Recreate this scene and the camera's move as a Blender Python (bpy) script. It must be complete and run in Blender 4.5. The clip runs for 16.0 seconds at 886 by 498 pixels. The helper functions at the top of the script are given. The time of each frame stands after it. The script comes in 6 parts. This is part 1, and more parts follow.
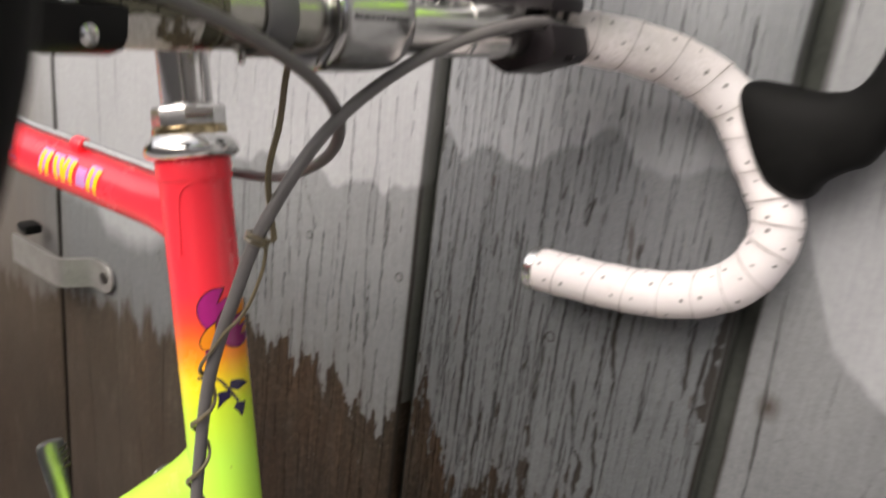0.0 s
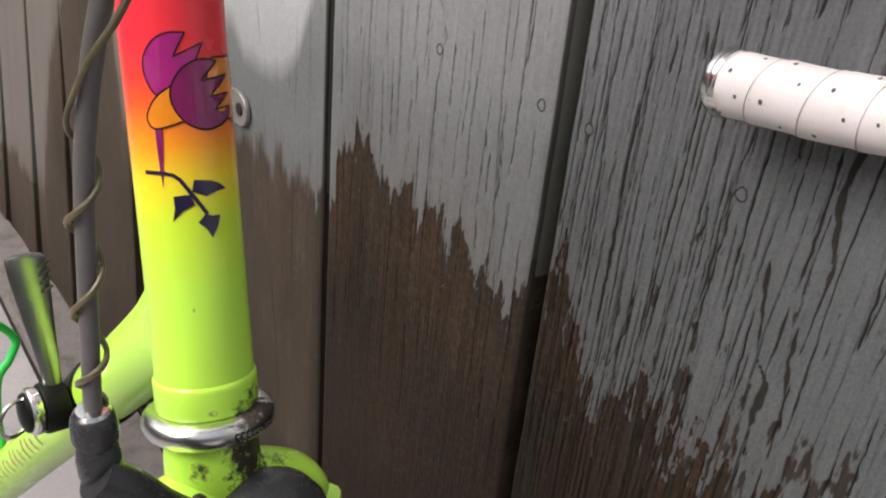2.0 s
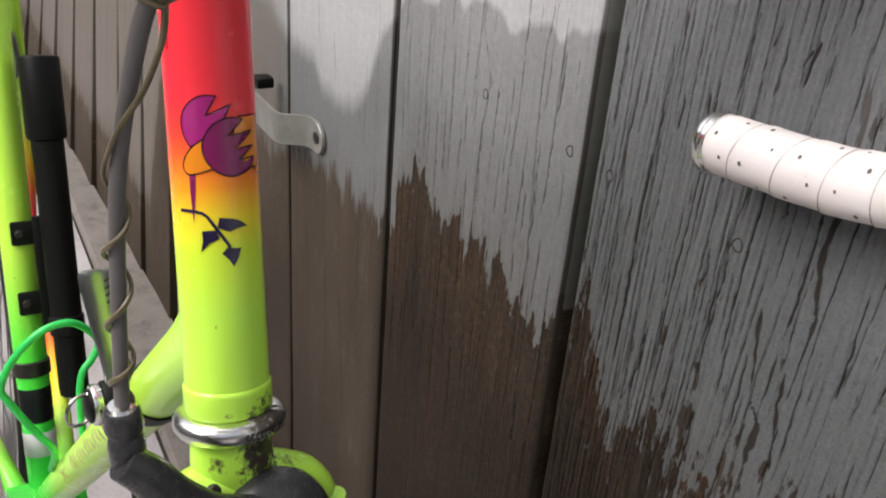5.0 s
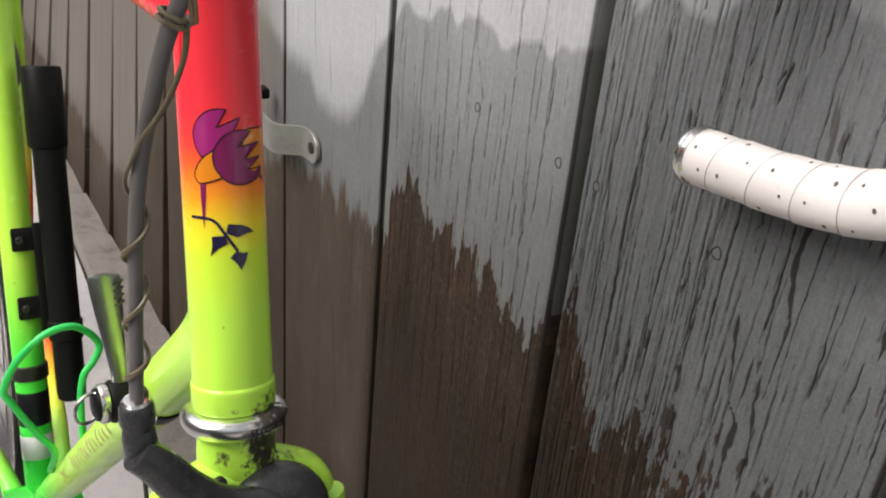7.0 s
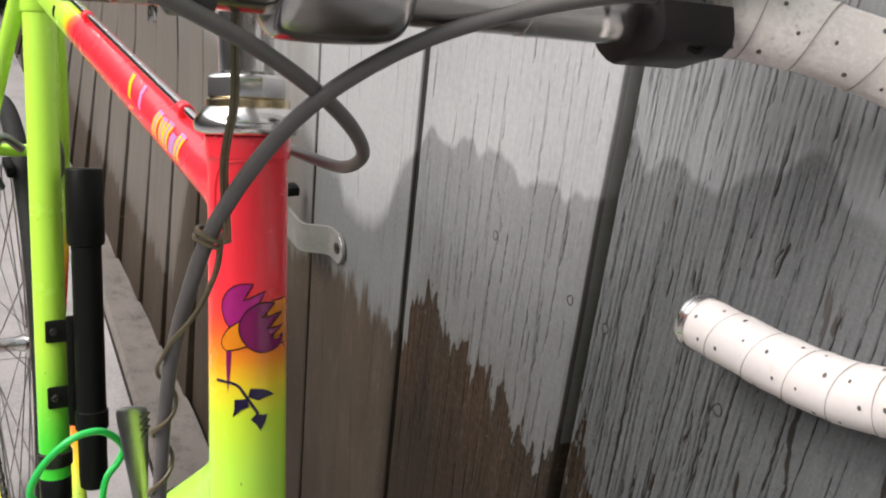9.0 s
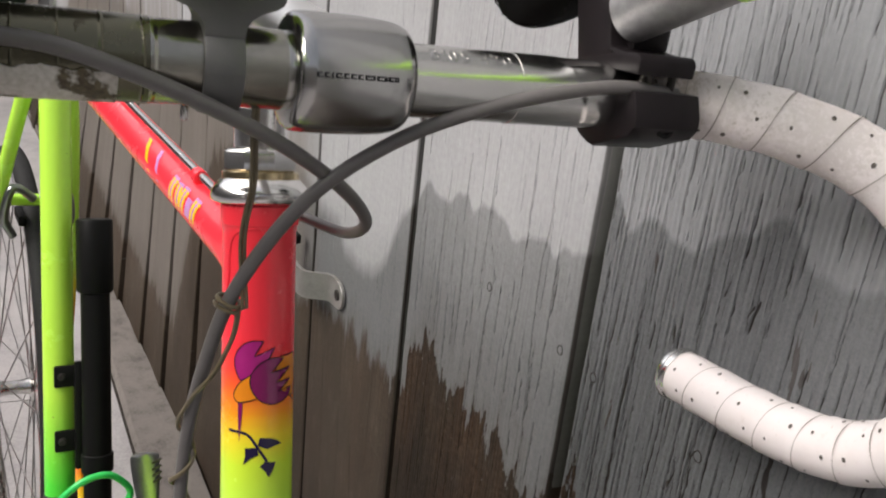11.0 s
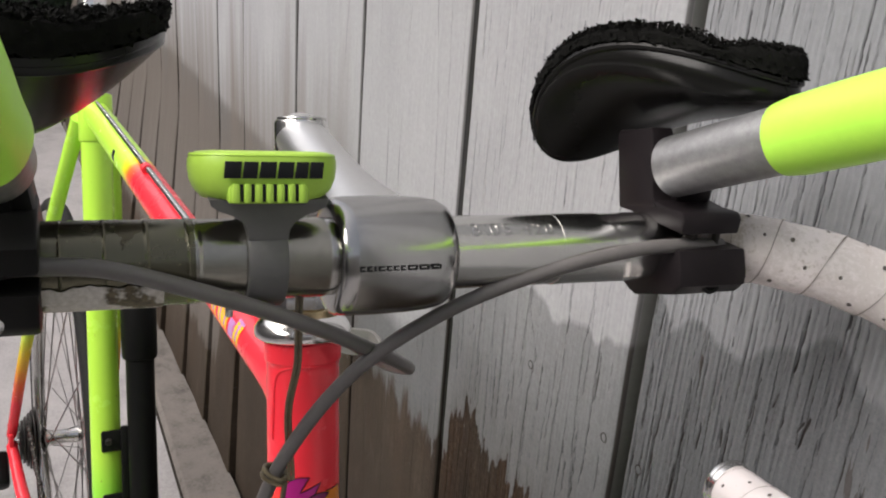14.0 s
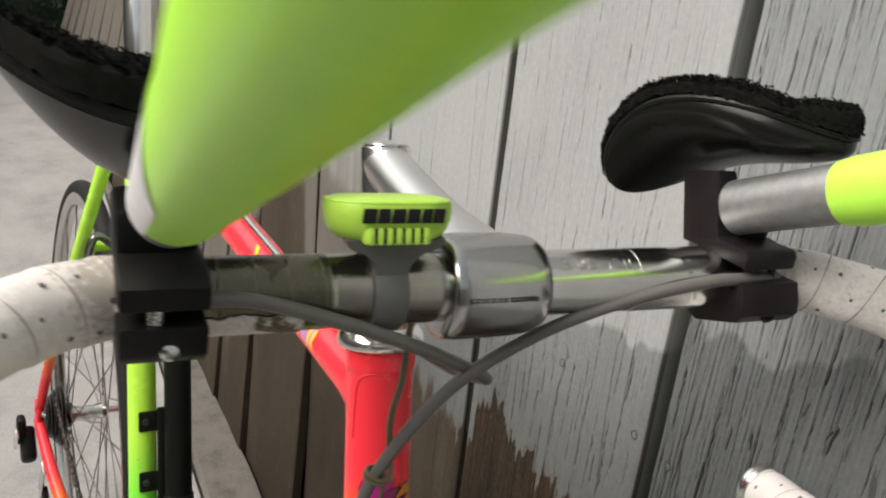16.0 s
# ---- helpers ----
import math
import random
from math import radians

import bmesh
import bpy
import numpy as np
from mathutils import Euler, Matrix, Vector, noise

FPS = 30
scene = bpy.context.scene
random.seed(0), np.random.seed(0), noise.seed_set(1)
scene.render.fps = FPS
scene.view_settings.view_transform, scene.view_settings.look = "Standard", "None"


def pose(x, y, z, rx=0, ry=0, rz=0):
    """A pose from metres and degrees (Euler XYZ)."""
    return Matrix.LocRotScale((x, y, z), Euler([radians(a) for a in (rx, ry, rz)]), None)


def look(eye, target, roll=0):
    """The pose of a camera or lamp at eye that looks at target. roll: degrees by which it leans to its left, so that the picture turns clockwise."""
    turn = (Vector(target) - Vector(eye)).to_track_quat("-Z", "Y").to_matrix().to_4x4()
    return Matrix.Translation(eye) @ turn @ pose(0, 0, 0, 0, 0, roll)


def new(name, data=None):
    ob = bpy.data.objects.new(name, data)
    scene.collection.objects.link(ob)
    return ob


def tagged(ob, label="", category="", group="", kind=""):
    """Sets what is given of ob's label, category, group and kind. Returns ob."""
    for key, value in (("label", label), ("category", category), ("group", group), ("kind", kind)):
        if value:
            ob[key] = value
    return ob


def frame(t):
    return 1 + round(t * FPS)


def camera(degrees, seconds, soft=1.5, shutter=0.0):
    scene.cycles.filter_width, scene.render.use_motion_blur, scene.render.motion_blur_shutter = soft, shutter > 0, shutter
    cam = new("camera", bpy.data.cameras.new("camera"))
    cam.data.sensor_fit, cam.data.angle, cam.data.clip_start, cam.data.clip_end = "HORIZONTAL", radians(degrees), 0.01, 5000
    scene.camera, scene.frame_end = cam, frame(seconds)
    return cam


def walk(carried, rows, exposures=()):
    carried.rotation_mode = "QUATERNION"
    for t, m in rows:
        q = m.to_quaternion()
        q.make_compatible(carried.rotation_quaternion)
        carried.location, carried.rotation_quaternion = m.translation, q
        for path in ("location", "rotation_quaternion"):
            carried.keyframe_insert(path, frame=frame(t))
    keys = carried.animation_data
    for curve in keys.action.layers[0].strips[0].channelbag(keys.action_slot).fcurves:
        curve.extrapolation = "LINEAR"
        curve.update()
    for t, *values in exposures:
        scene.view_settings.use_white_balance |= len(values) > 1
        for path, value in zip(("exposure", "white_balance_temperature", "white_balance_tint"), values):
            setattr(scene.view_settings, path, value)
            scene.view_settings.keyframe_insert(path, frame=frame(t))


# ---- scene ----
from mathutils import geometry

cam = camera(54.0, 16.0, 2.0, 0.5)
METRES = 0.515
PLACE = pose(0.3539, -0.4716, 1.0030, -20.468, -6.504, 38.319)
ROWS = [
    (0.0, 0.0, 0.0, 0.0, 0.0, 0.0, 0.0),
    (0.5, 0.0224, 0.1265, -0.0505, 6.87, -2.71, -2.79),
    (1.0, 0.0216, 0.2174, -0.0869, 10.37, -5.02, -3.78),
    (1.5, 0.0525, 0.2893, -0.086, 12.76, -6.15, -4.07),
    (2.0, 0.0831, 0.3287, -0.0839, 15.13, -7.26, -4.26),
    (2.5, 0.0936, 0.3389, -0.0791, 17.21, -8.54, -4.38),
    (3.0, 0.1163, 0.3366, -0.0662, 19.11, -8.83, -4.78),
    (3.5, 0.1329, 0.3194, -0.0509, 21.18, -8.48, -5.65),
    (4.0, 0.1456, 0.303, -0.0404, 22.4, -7.6, -6.16),
    (4.5, 0.1642, 0.2915, -0.0476, 22.3, -6.95, -6.15),
    (7.0, 0.1887, 0.2395, -0.0532, 21.32, -5.86, -6.5),
    (7.5, 0.1942, 0.232, -0.01, 21.93, -5.38, -7.19),
    (8.0, 0.1972, 0.222, 0.0098, 22.48, -4.18, -8.0),
    (8.5, 0.1997, 0.2126, 0.0292, 22.91, -3.09, -8.27),
    (11.0, 0.2255, 0.1479, 0.0638, 23.02, 0.2, -8.43),
    (11.5, 0.232, 0.1189, 0.0809, 23.01, 1.12, -8.37),
    (12.0, 0.2323, 0.1028, 0.1011, 23.59, 1.25, -8.15),
    (12.5, 0.2326, 0.1008, 0.1218, 24.44, 0.84, -7.31),
    (13.0, 0.23, 0.1181, 0.1481, 24.92, 0.27, -6.61),
    (13.5, 0.2181, 0.1297, 0.169, 25.27, 0.03, -6.85),
    (14.0, 0.2062, 0.1411, 0.1765, 25.42, -0.03, -7.31),
    (14.5, 0.2037, 0.1491, 0.1788, 25.39, -0.12, -7.68),
    (15.0, 0.2043, 0.1514, 0.1852, 25.42, -0.14, -8.44),
    (15.5, 0.2045, 0.1137, 0.1899, 25.76, -0.49, -9.45),
    (16.0, 0.1632, 0.0476, 0.2054, 24.89, -1.51, -8.75),
]
EXPOSURES = [(0.0, 0.46, 6860, 13), (0.5, 0.33, 6865, 13.5), (1.0, 0.31, 6800, 14), (2.0, 0.48, 6650, 13), (3.0, 0.59, 6580, 12), (4.5, 0.53, 6600, 12), (7.0, 0.5, 6700, 10), (8.5, 0.48, 6650, 10), (11.0, 0.27, 6690, 11.5), (13.0, 0.2, 6650, 11.5), (14.5, 0.26, 6640, 12.0), (16.0, 0.32, 6900, 5.5)]
walk(cam, [(t, PLACE @ pose(METRES * x, METRES * y, METRES * z, 90 + pitch, roll, yaw)) for t, x, y, z, yaw, pitch, roll in ROWS],
     exposures=EXPOSURES)

# ---- light ----
world = bpy.data.worlds.new("sky")
scene.world = world
world.use_nodes = True
_n, _l = world.node_tree.nodes, world.node_tree.links
sky = _n.new("ShaderNodeTexSky")
sky.sky_type = "NISHITA"
sky.sun_disc = False
sky.sun_elevation, sky.sun_rotation = radians(52), radians(215)
sky.air_density, sky.dust_density = 1.0, 4.0
grey = _n.new("ShaderNodeHueSaturation")
grey.inputs["Saturation"].default_value = 0.35
_l.new(sky.outputs["Color"], grey.inputs["Color"])
_l.new(grey.outputs["Color"], _n["Background"].inputs["Color"])
_n["Background"].inputs["Strength"].default_value = 0.15
sun_data = bpy.data.lights.new("sun", "SUN")
sun_data.energy, sun_data.angle, sun_data.color = 2.7, radians(35), (1.0, 0.97, 0.93)
sun = new("sun", sun_data)
sun.matrix_world = look((0.3, -2.6, 2.6), (0, 0, 0.3))


# ---- materials ----
def mat(name, rough=0.5, metal=0.0, base=(0.5, 0.5, 0.5)):
    m = bpy.data.materials.new(name)
    m.use_nodes = True
    b = m.node_tree.nodes["Principled BSDF"]
    b.inputs["Roughness"].default_value, b.inputs["Metallic"].default_value = rough, metal
    b.inputs["Base Color"].default_value = (*base, 1)
    return m, m.node_tree.nodes, m.node_tree.links, b


def math_node(n, l, op, a, b=None, c=None, clamp=False):
    k = n.new("ShaderNodeMath")
    k.operation, k.use_clamp = op, clamp
    for i, v in enumerate((a, b, c)):
        if v is None:
            continue
        if isinstance(v, (int, float)):
            k.inputs[i].default_value = v
        else:
            l.new(v, k.inputs[i])
    return k.outputs[0]


def mix_node(n, l, f, a, b, kind="MIX"):
    k = n.new("ShaderNodeMix")
    k.data_type, k.blend_type = "RGBA", kind
    for sock, v in ((k.inputs[0], f), (k.inputs[6], a), (k.inputs[7], b)):
        if isinstance(v, (int, float)):
            sock.default_value = v
        elif isinstance(v, tuple):
            sock.default_value = (*v, 1) if len(v) == 3 else v
        else:
            l.new(v, sock)
    return k.outputs[2]


def ramp_node(n, l, f, stops, smooth="LINEAR"):
    k = n.new("ShaderNodeValToRGB")
    k.color_ramp.interpolation = smooth
    while len(k.color_ramp.elements) < len(stops):
        k.color_ramp.elements.new(0.5)
    for e, (p, col) in zip(k.color_ramp.elements, stops):
        e.position = p
        e.color = (*col, 1) if isinstance(col, tuple) else (col, col, col, 1)
    l.new(f, k.inputs[0])
    return k.outputs[0]


def noise_node(n, l, vec, scale, detail=4.0, rough=0.55, dist=0.0):
    k = n.new("ShaderNodeTexNoise")
    k.inputs["Scale"].default_value, k.inputs["Detail"].default_value = scale, detail
    k.inputs["Roughness"].default_value, k.inputs["Distortion"].default_value = rough, dist
    if vec is not None:
        l.new(vec, k.inputs["Vector"])
    return k.outputs[0]


def scaled(n, l, vec, sx, sy, sz):
    k = n.new("ShaderNodeMapping")
    k.inputs["Scale"].default_value = (sx, sy, sz)
    l.new(vec, k.inputs["Vector"])
    return k.outputs[0]


def coords(n, what="Object"):
    return n.new("ShaderNodeTexCoord").outputs[what]


def bump(n, l, b, height, strength, distance):
    k = n.new("ShaderNodeBump")
    k.inputs["Strength"].default_value, k.inputs["Distance"].default_value = strength, distance
    l.new(height, k.inputs["Height"])
    l.new(k.outputs[0], b.inputs["Normal"])


def plain(name, base, rough=0.5, metal=0.0, var=0.15, scale=60.0, relief=0.0, coat=0.0):
    """One-colour stuff with uneven tone, uneven gloss and fine relief."""
    m, n, l, b = mat(name, rough, metal, base)
    o = coords(n)
    big, fine = noise_node(n, l, o, scale, 5.0, 0.6), noise_node(n, l, o, scale * 9, 3.0, 0.6)
    both = math_node(n, l, "MULTIPLY_ADD", big, 0.65, math_node(n, l, "MULTIPLY", fine, 0.35))
    lo, hi = tuple(c * (1 - var) for c in base), tuple(min(1.0, c * (1 + var)) for c in base)
    l.new(ramp_node(n, l, both, [(0.3, lo), (0.7, hi)]), b.inputs["Base Color"])
    l.new(math_node(n, l, "MULTIPLY_ADD", both, 0.3 * rough, 0.85 * rough), b.inputs["Roughness"])
    if relief:
        bump(n, l, b, both, 0.5, relief)
    if max(base) < 0.03:
        b.inputs["Specular IOR Level"].default_value = 0.18
    if coat:
        b.inputs["Coat Weight"].default_value, b.inputs["Coat Roughness"].default_value = coat, 0.06
    return m


RED, ORANGE, YELLOW, LIME, GREEN = (1.0, 0.040, 0.062), (1.0, 0.16, 0.015), (1.0, 0.70, 0.02), (0.58, 0.99, 0.095), (0.045, 0.82, 0.075)


def paint(name, point, way, stops):
    """Glossy bicycle paint that fades through the colours of stops, in metres along way from point."""
    m, n, l, b = mat(name, 0.22)
    o = coords(n)
    sub = n.new("ShaderNodeVectorMath")
    sub.operation = "SUBTRACT"
    l.new(o, sub.inputs[0])
    sub.inputs[1].default_value = point
    dot = n.new("ShaderNodeVectorMath")
    dot.operation = "DOT_PRODUCT"
    l.new(sub.outputs[0], dot.inputs[0])
    dot.inputs[1].default_value = way
    lo, hi = stops[0][0], stops[-1][0]
    wob = math_node(n, l, "MULTIPLY_ADD", noise_node(n, l, o, 90.0, 3.0), 0.004, -0.002)
    f = math_node(n, l, "DIVIDE", math_node(n, l, "SUBTRACT", math_node(n, l, "ADD", dot.outputs["Value"], wob), lo), max(hi - lo, 1e-4), clamp=True)
    col = ramp_node(n, l, f, [((p - lo) / max(hi - lo, 1e-4), c) for p, c in stops])
    chips = math_node(n, l, "GREATER_THAN", noise_node(n, l, o, 170.0, 2.0, 0.5), 0.765)
    l.new(mix_node(n, l, math_node(n, l, "MULTIPLY", chips, 0.45), col, (0.12, 0.12, 0.05)), b.inputs["Base Color"])
    l.new(math_node(n, l, "MULTIPLY_ADD", noise_node(n, l, o, 40.0, 5.0, 0.65), 0.12, 0.2), b.inputs["Roughness"])
    bump(n, l, b, noise_node(n, l, o, 260.0, 2.0), 0.06, 0.001)
    b.inputs["Coat Weight"].default_value, b.inputs["Coat Roughness"].default_value = 0.2, 0.06
    return m


def dirt_shade_spots(m, spots, colour, size=480.0, amount=0.75):
    """Clinging dirt, and on the tape also painted shade, round a few places (x, y, z, reach)."""
    n, l = m.node_tree.nodes, m.node_tree.links
    b = n["Principled BSDF"]
    old = b.inputs["Base Color"].links[0].from_socket
    o = coords(n)
    grain = noise_node(n, l, o, size, 4.0, 0.7)
    for sx, sy, sz, reach in spots:
        d = n.new("ShaderNodeVectorMath")
        d.operation = "DISTANCE"
        l.new(o, d.inputs[0])
        d.inputs[1].default_value = (sx, sy, sz)
        near = math_node(n, l, "SUBTRACT", 1.0, math_node(n, l, "DIVIDE", d.outputs["Value"], reach))
        k = math_node(n, l, "MULTIPLY", math_node(n, l, "ADD", near, math_node(n, l, "MULTIPLY_ADD", grain, 2.0, -1.3)), 3.0, clamp=True)
        old = mix_node(n, l, math_node(n, l, "MULTIPLY", k, amount), old, colour)
        rough = b.inputs["Roughness"].links[0].from_socket
        l.new(math_node(n, l, "MAXIMUM", rough, math_node(n, l, "MULTIPLY", k, 0.85)), b.inputs["Roughness"])
        if b.inputs["Metallic"].default_value > 0.5 and not b.inputs["Metallic"].links:
            l.new(math_node(n, l, "SUBTRACT", 1.0, k), b.inputs["Metallic"])
    l.new(old, b.inputs["Base Color"])


M_HEAD = paint("head_tube_paint", (0, 0, 0.8), (-0.2634, 0, 0.9647), [(-0.05, LIME), (-0.026, (0.68, 0.93, 0.05)), (-0.012, (0.98, 0.74, 0.03)), (-0.002, (1.0, 0.36, 0.02)), (0.010, (1.0, 0.13, 0.03)), (0.018, (1.0, 0.065, 0.045)), (0.03, RED), (0.1, RED)])
M_TOP = paint("top_tube_paint", (0, 0, 0.8), (1, 0, 0), [(-0.6, LIME), (-0.395, LIME), (-0.378, (0.95, 0.75, 0.02)), (-0.368, (1.0, 0.2, 0.05)), (-0.350, RED), (0.0, RED)])
M_SEAT = paint("seat_tube_paint", (0, 0, 0), (0, 0, 1), [(0.36, GREEN), (0.44, (0.10, 0.85, 0.06)), (0.53, LIME), (0.9, LIME)])
M_DOWN = paint("down_tube_paint", (0, 0, 0), (0.7, 0, 0.714), [(-0.12, GREEN), (0.02, (0.12, 0.86, 0.06)), (0.14, LIME), (0.6, LIME)])
M_STAY = paint("seat_stay_paint", (0, 0, 0), (0, 0, 1), [(0.33, RED), (0.43, RED), (0.47, ORANGE), (0.52, YELLOW), (0.57, LIME), (0.9, LIME)])
M_CHAIN = paint("chain_stay_paint", (0, 0, 0), (1, 0, 0), [(-0.85, RED), (-0.72, RED), (-0.66, ORANGE), (-0.60, YELLOW), (-0.53, LIME), (-0.42, GREEN)])
M_FORK = paint("fork_paint", (0, 0, 0), (0, 0, 1), [(0.3, LIME), (0.9, LIME)])
dirt_shade_spots(M_HEAD, [(0.0435, 0.004, 0.7168, 0.007), (0.0420, -0.006, 0.7185, 0.004), (0.0400, 0.0130, 0.7170, 0.010)], (0.04, 0.028, 0.016), 300.0, 0.9)
dirt_shade_spots(M_FORK, [(0.0430, -0.0110, 0.6970, 0.006), (0.0460, 0.002, 0.7000, 0.010), (0.0440, 0.0120, 0.7010, 0.022), (0.0480, 0.0080, 0.6960, 0.014)], (0.030, 0.021, 0.013), 220.0, 0.92)
M_SLEEVE = plain("lime_sleeve", (0.52, 1.0, 0.10), 0.38, 0.0, 0.06, 50.0, 0.0004)
M_SLEEVE.node_tree.nodes["Principled BSDF"].inputs["Specular IOR Level"].default_value = 0.4
M_LIMEPLASTIC = plain("lime_plastic", (0.42, 0.66, 0.085), 0.42, 0.0, 0.06, 80.0, 0.0002)
M_CHROME = plain("polished_chrome", (0.84, 0.83, 0.81), 0.19, 1.0, 0.06, 90.0)
M_ALLOY = plain("satin_alloy", (0.64, 0.63, 0.61), 0.2, 1.0, 0.08, 80.0)
M_STEM = plain("brushed_stem_alloy", (0.47, 0.465, 0.455), 0.21, 1.0, 0.05, 60.0)
M_OLDTAPE = plain("clear_tape_over_alloy", (0.36, 0.35, 0.31), 0.22, 1.0, 0.12, 120.0, 0.0001)
M_QUILL = plain("satin_quill_alloy", (0.72, 0.715, 0.71), 0.38, 1.0, 0.05, 60.0)
M_GREYTUBE = plain("bead_blasted_alloy", (0.40, 0.40, 0.405), 0.52, 1.0, 0.22, 230.0, 0.0003)
M_CUP = plain("worn_polished_cup", (0.78, 0.77, 0.75), 0.24, 1.0, 0.12, 90.0)
dirt_shade_spots(M_CUP, [(0.0440, 0.0060, 0.7135, 0.010), (0.0400, 0.0130, 0.7165, 0.015)], (0.040, 0.027, 0.016), 300.0, 0.9)
M_BRASS = plain("yellowed_steel", (0.62, 0.50, 0.30), 0.25, 1.0, 0.2, 120.0)
M_BLACK = plain("black_anodised_metal", (0.0065, 0.0065, 0.0062), 0.45, 0.0, 0.2, 90.0)
M_CLAMP = plain("dark_plum_anodised_metal", (0.014, 0.0112, 0.0124), 0.40, 0.0, 0.2, 120.0, 0.0001)
M_BLACKPLASTIC = plain("glossy_black_plastic", (0.0095, 0.0092, 0.0088), 0.22, 0.0, 0.2, 60.0, 0.0002)
M_RUBBER = plain("black_rubber", (0.0065, 0.0064, 0.0062), 0.6, 0.0, 0.25, 140.0, 0.0003)
M_RUBBER.node_tree.nodes["Principled BSDF"].inputs["Specular IOR Level"].default_value = 0.12
M_FOAM = plain("worn_black_foam", (0.0065, 0.0065, 0.006), 0.97, 0.0, 0.6, 300.0, 0.002)
M_FOAM.node_tree.nodes["Principled BSDF"].inputs["Specular IOR Level"].default_value = 0.08
M_HOUSING = plain("grey_cable_housing", (0.135, 0.125, 0.122), 0.42, 0.0, 0.12, 120.0, 0.0001)
M_WIRE = plain("brown_sensor_wire", (0.15, 0.122, 0.072), 0.35, 0.0, 0.3, 200.0)
M_BAND = plain("grey_plastic_band", (0.118, 0.116, 0.114), 0.5, 0.0, 0.08, 120.0, 0.0001)
M_GREENCABLE = plain("bright_green_cable", (0.03, 0.62, 0.12), 0.32, 0.0, 0.1, 100.0)
M_DARK = plain("dark_steel", (0.06, 0.055, 0.05), 0.4, 0.7, 0.3, 120.0)
M_TYRE = plain("black_tyre", (0.02, 0.02, 0.02), 0.7, 0.0, 0.3, 160.0, 0.0004)
M_INK = plain("black_print", (0.012, 0.012, 0.014), 0.3, 0.0, 0.1)
M_PURPLE = plain("plum_decal", (0.23, 0.010, 0.105), 0.22, 0.0, 0.08, 60.0, 0.0, 0.5)
M_MAGENTA = plain("magenta_decal", (0.40, 0.018, 0.19), 0.22, 0.0, 0.08, 60.0, 0.0, 0.5)
M_AMBER = plain("amber_decal", (0.85, 0.27, 0.015), 0.22, 0.0, 0.06, 60.0, 0.0, 0.5)
M_NAVY = plain("navy_decal", (0.018, 0.012, 0.05), 0.22, 0.0, 0.15, 60.0, 0.0, 0.5)
M_YELLOWPRINT = plain("yellow_print", (0.95, 0.55, 0.02), 0.25, 0.0, 0.06)
M_LILAC = plain("lilac_print", (0.55, 0.25, 0.55), 0.25, 0.0, 0.2)
M_STICKER = plain("white_sticker", (0.72, 0.70, 0.72), 0.4, 0.0, 0.06)
M_REDPRINT = plain("dark_red_print", (0.35, 0.03, 0.03), 0.3, 0.0, 0.1)
M_CALIPER = plain("worn_grey_black_enamel", (0.040, 0.040, 0.042), 0.27, 0.0, 0.2, 120.0, 0.0001)
M_LEVER = plain("dull_lever_alloy", (0.30, 0.31, 0.30), 0.30, 1.0, 0.15, 120.0, 0.0001)
M_GALV = plain("galvanised_steel", (0.33, 0.32, 0.305), 0.42, 0.55, 0.2, 60.0, 0.0003)


def tape_material():
    m, n, l, b = mat("white_bar_tape", 0.5)
    o = coords(n)
    grime = noise_node(n, l, o, 38.0, 6.0, 0.65)
    speck = noise_node(n, l, o, 420.0, 3.0, 0.7)
    col = ramp_node(n, l, grime, [(0.3, (0.88, 0.825, 0.825)), (0.62, (0.84, 0.775, 0.765)), (0.78, (0.62, 0.54, 0.49))])
    l.new(mix_node(n, l, math_node(n, l, "MULTIPLY", math_node(n, l, "GREATER_THAN", speck, 0.68), 0.3), col, (0.4, 0.33, 0.28)), b.inputs["Base Color"])
    l.new(math_node(n, l, "MULTIPLY_ADD", grime, 0.2, 0.4), b.inputs["Roughness"])
    bump(n, l, b, math_node(n, l, "MULTIPLY_ADD", speck, 0.4, grime), 0.35, 0.0004)
    return m


M_TAPE = tape_material()
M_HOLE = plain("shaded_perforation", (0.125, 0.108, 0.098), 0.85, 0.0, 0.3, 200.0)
M_SEAM = plain("dark_seam", (0.30, 0.26, 0.235), 0.8, 0.0, 0.4, 200.0)


def residue_material():
    """Bare bar metal under yellowed clear tape with brown glue marks."""
    m, n, l, b = mat("taped_bar_metal", 0.2, 0.85)
    o = coords(n)
    spots = noise_node(n, l, o, 46.0, 4.0, 0.55)
    k = math_node(n, l, "GREATER_THAN", spots, 0.60)
    col = mix_node(n, l, k, (0.135, 0.128, 0.09), (0.08, 0.07, 0.045))
    l.new(col, b.inputs["Base Color"])
    l.new(math_node(n, l, "MULTIPLY_ADD", k, -0.2, 0.85), b.inputs["Metallic"])
    l.new(math_node(n, l, "MULTIPLY_ADD", noise_node(n, l, o, 150.0, 3.0), 0.25, 0.12), b.inputs["Roughness"])
    bump(n, l, b, spots, 0.25, 0.0006)
    return m


M_RESIDUE = residue_material()


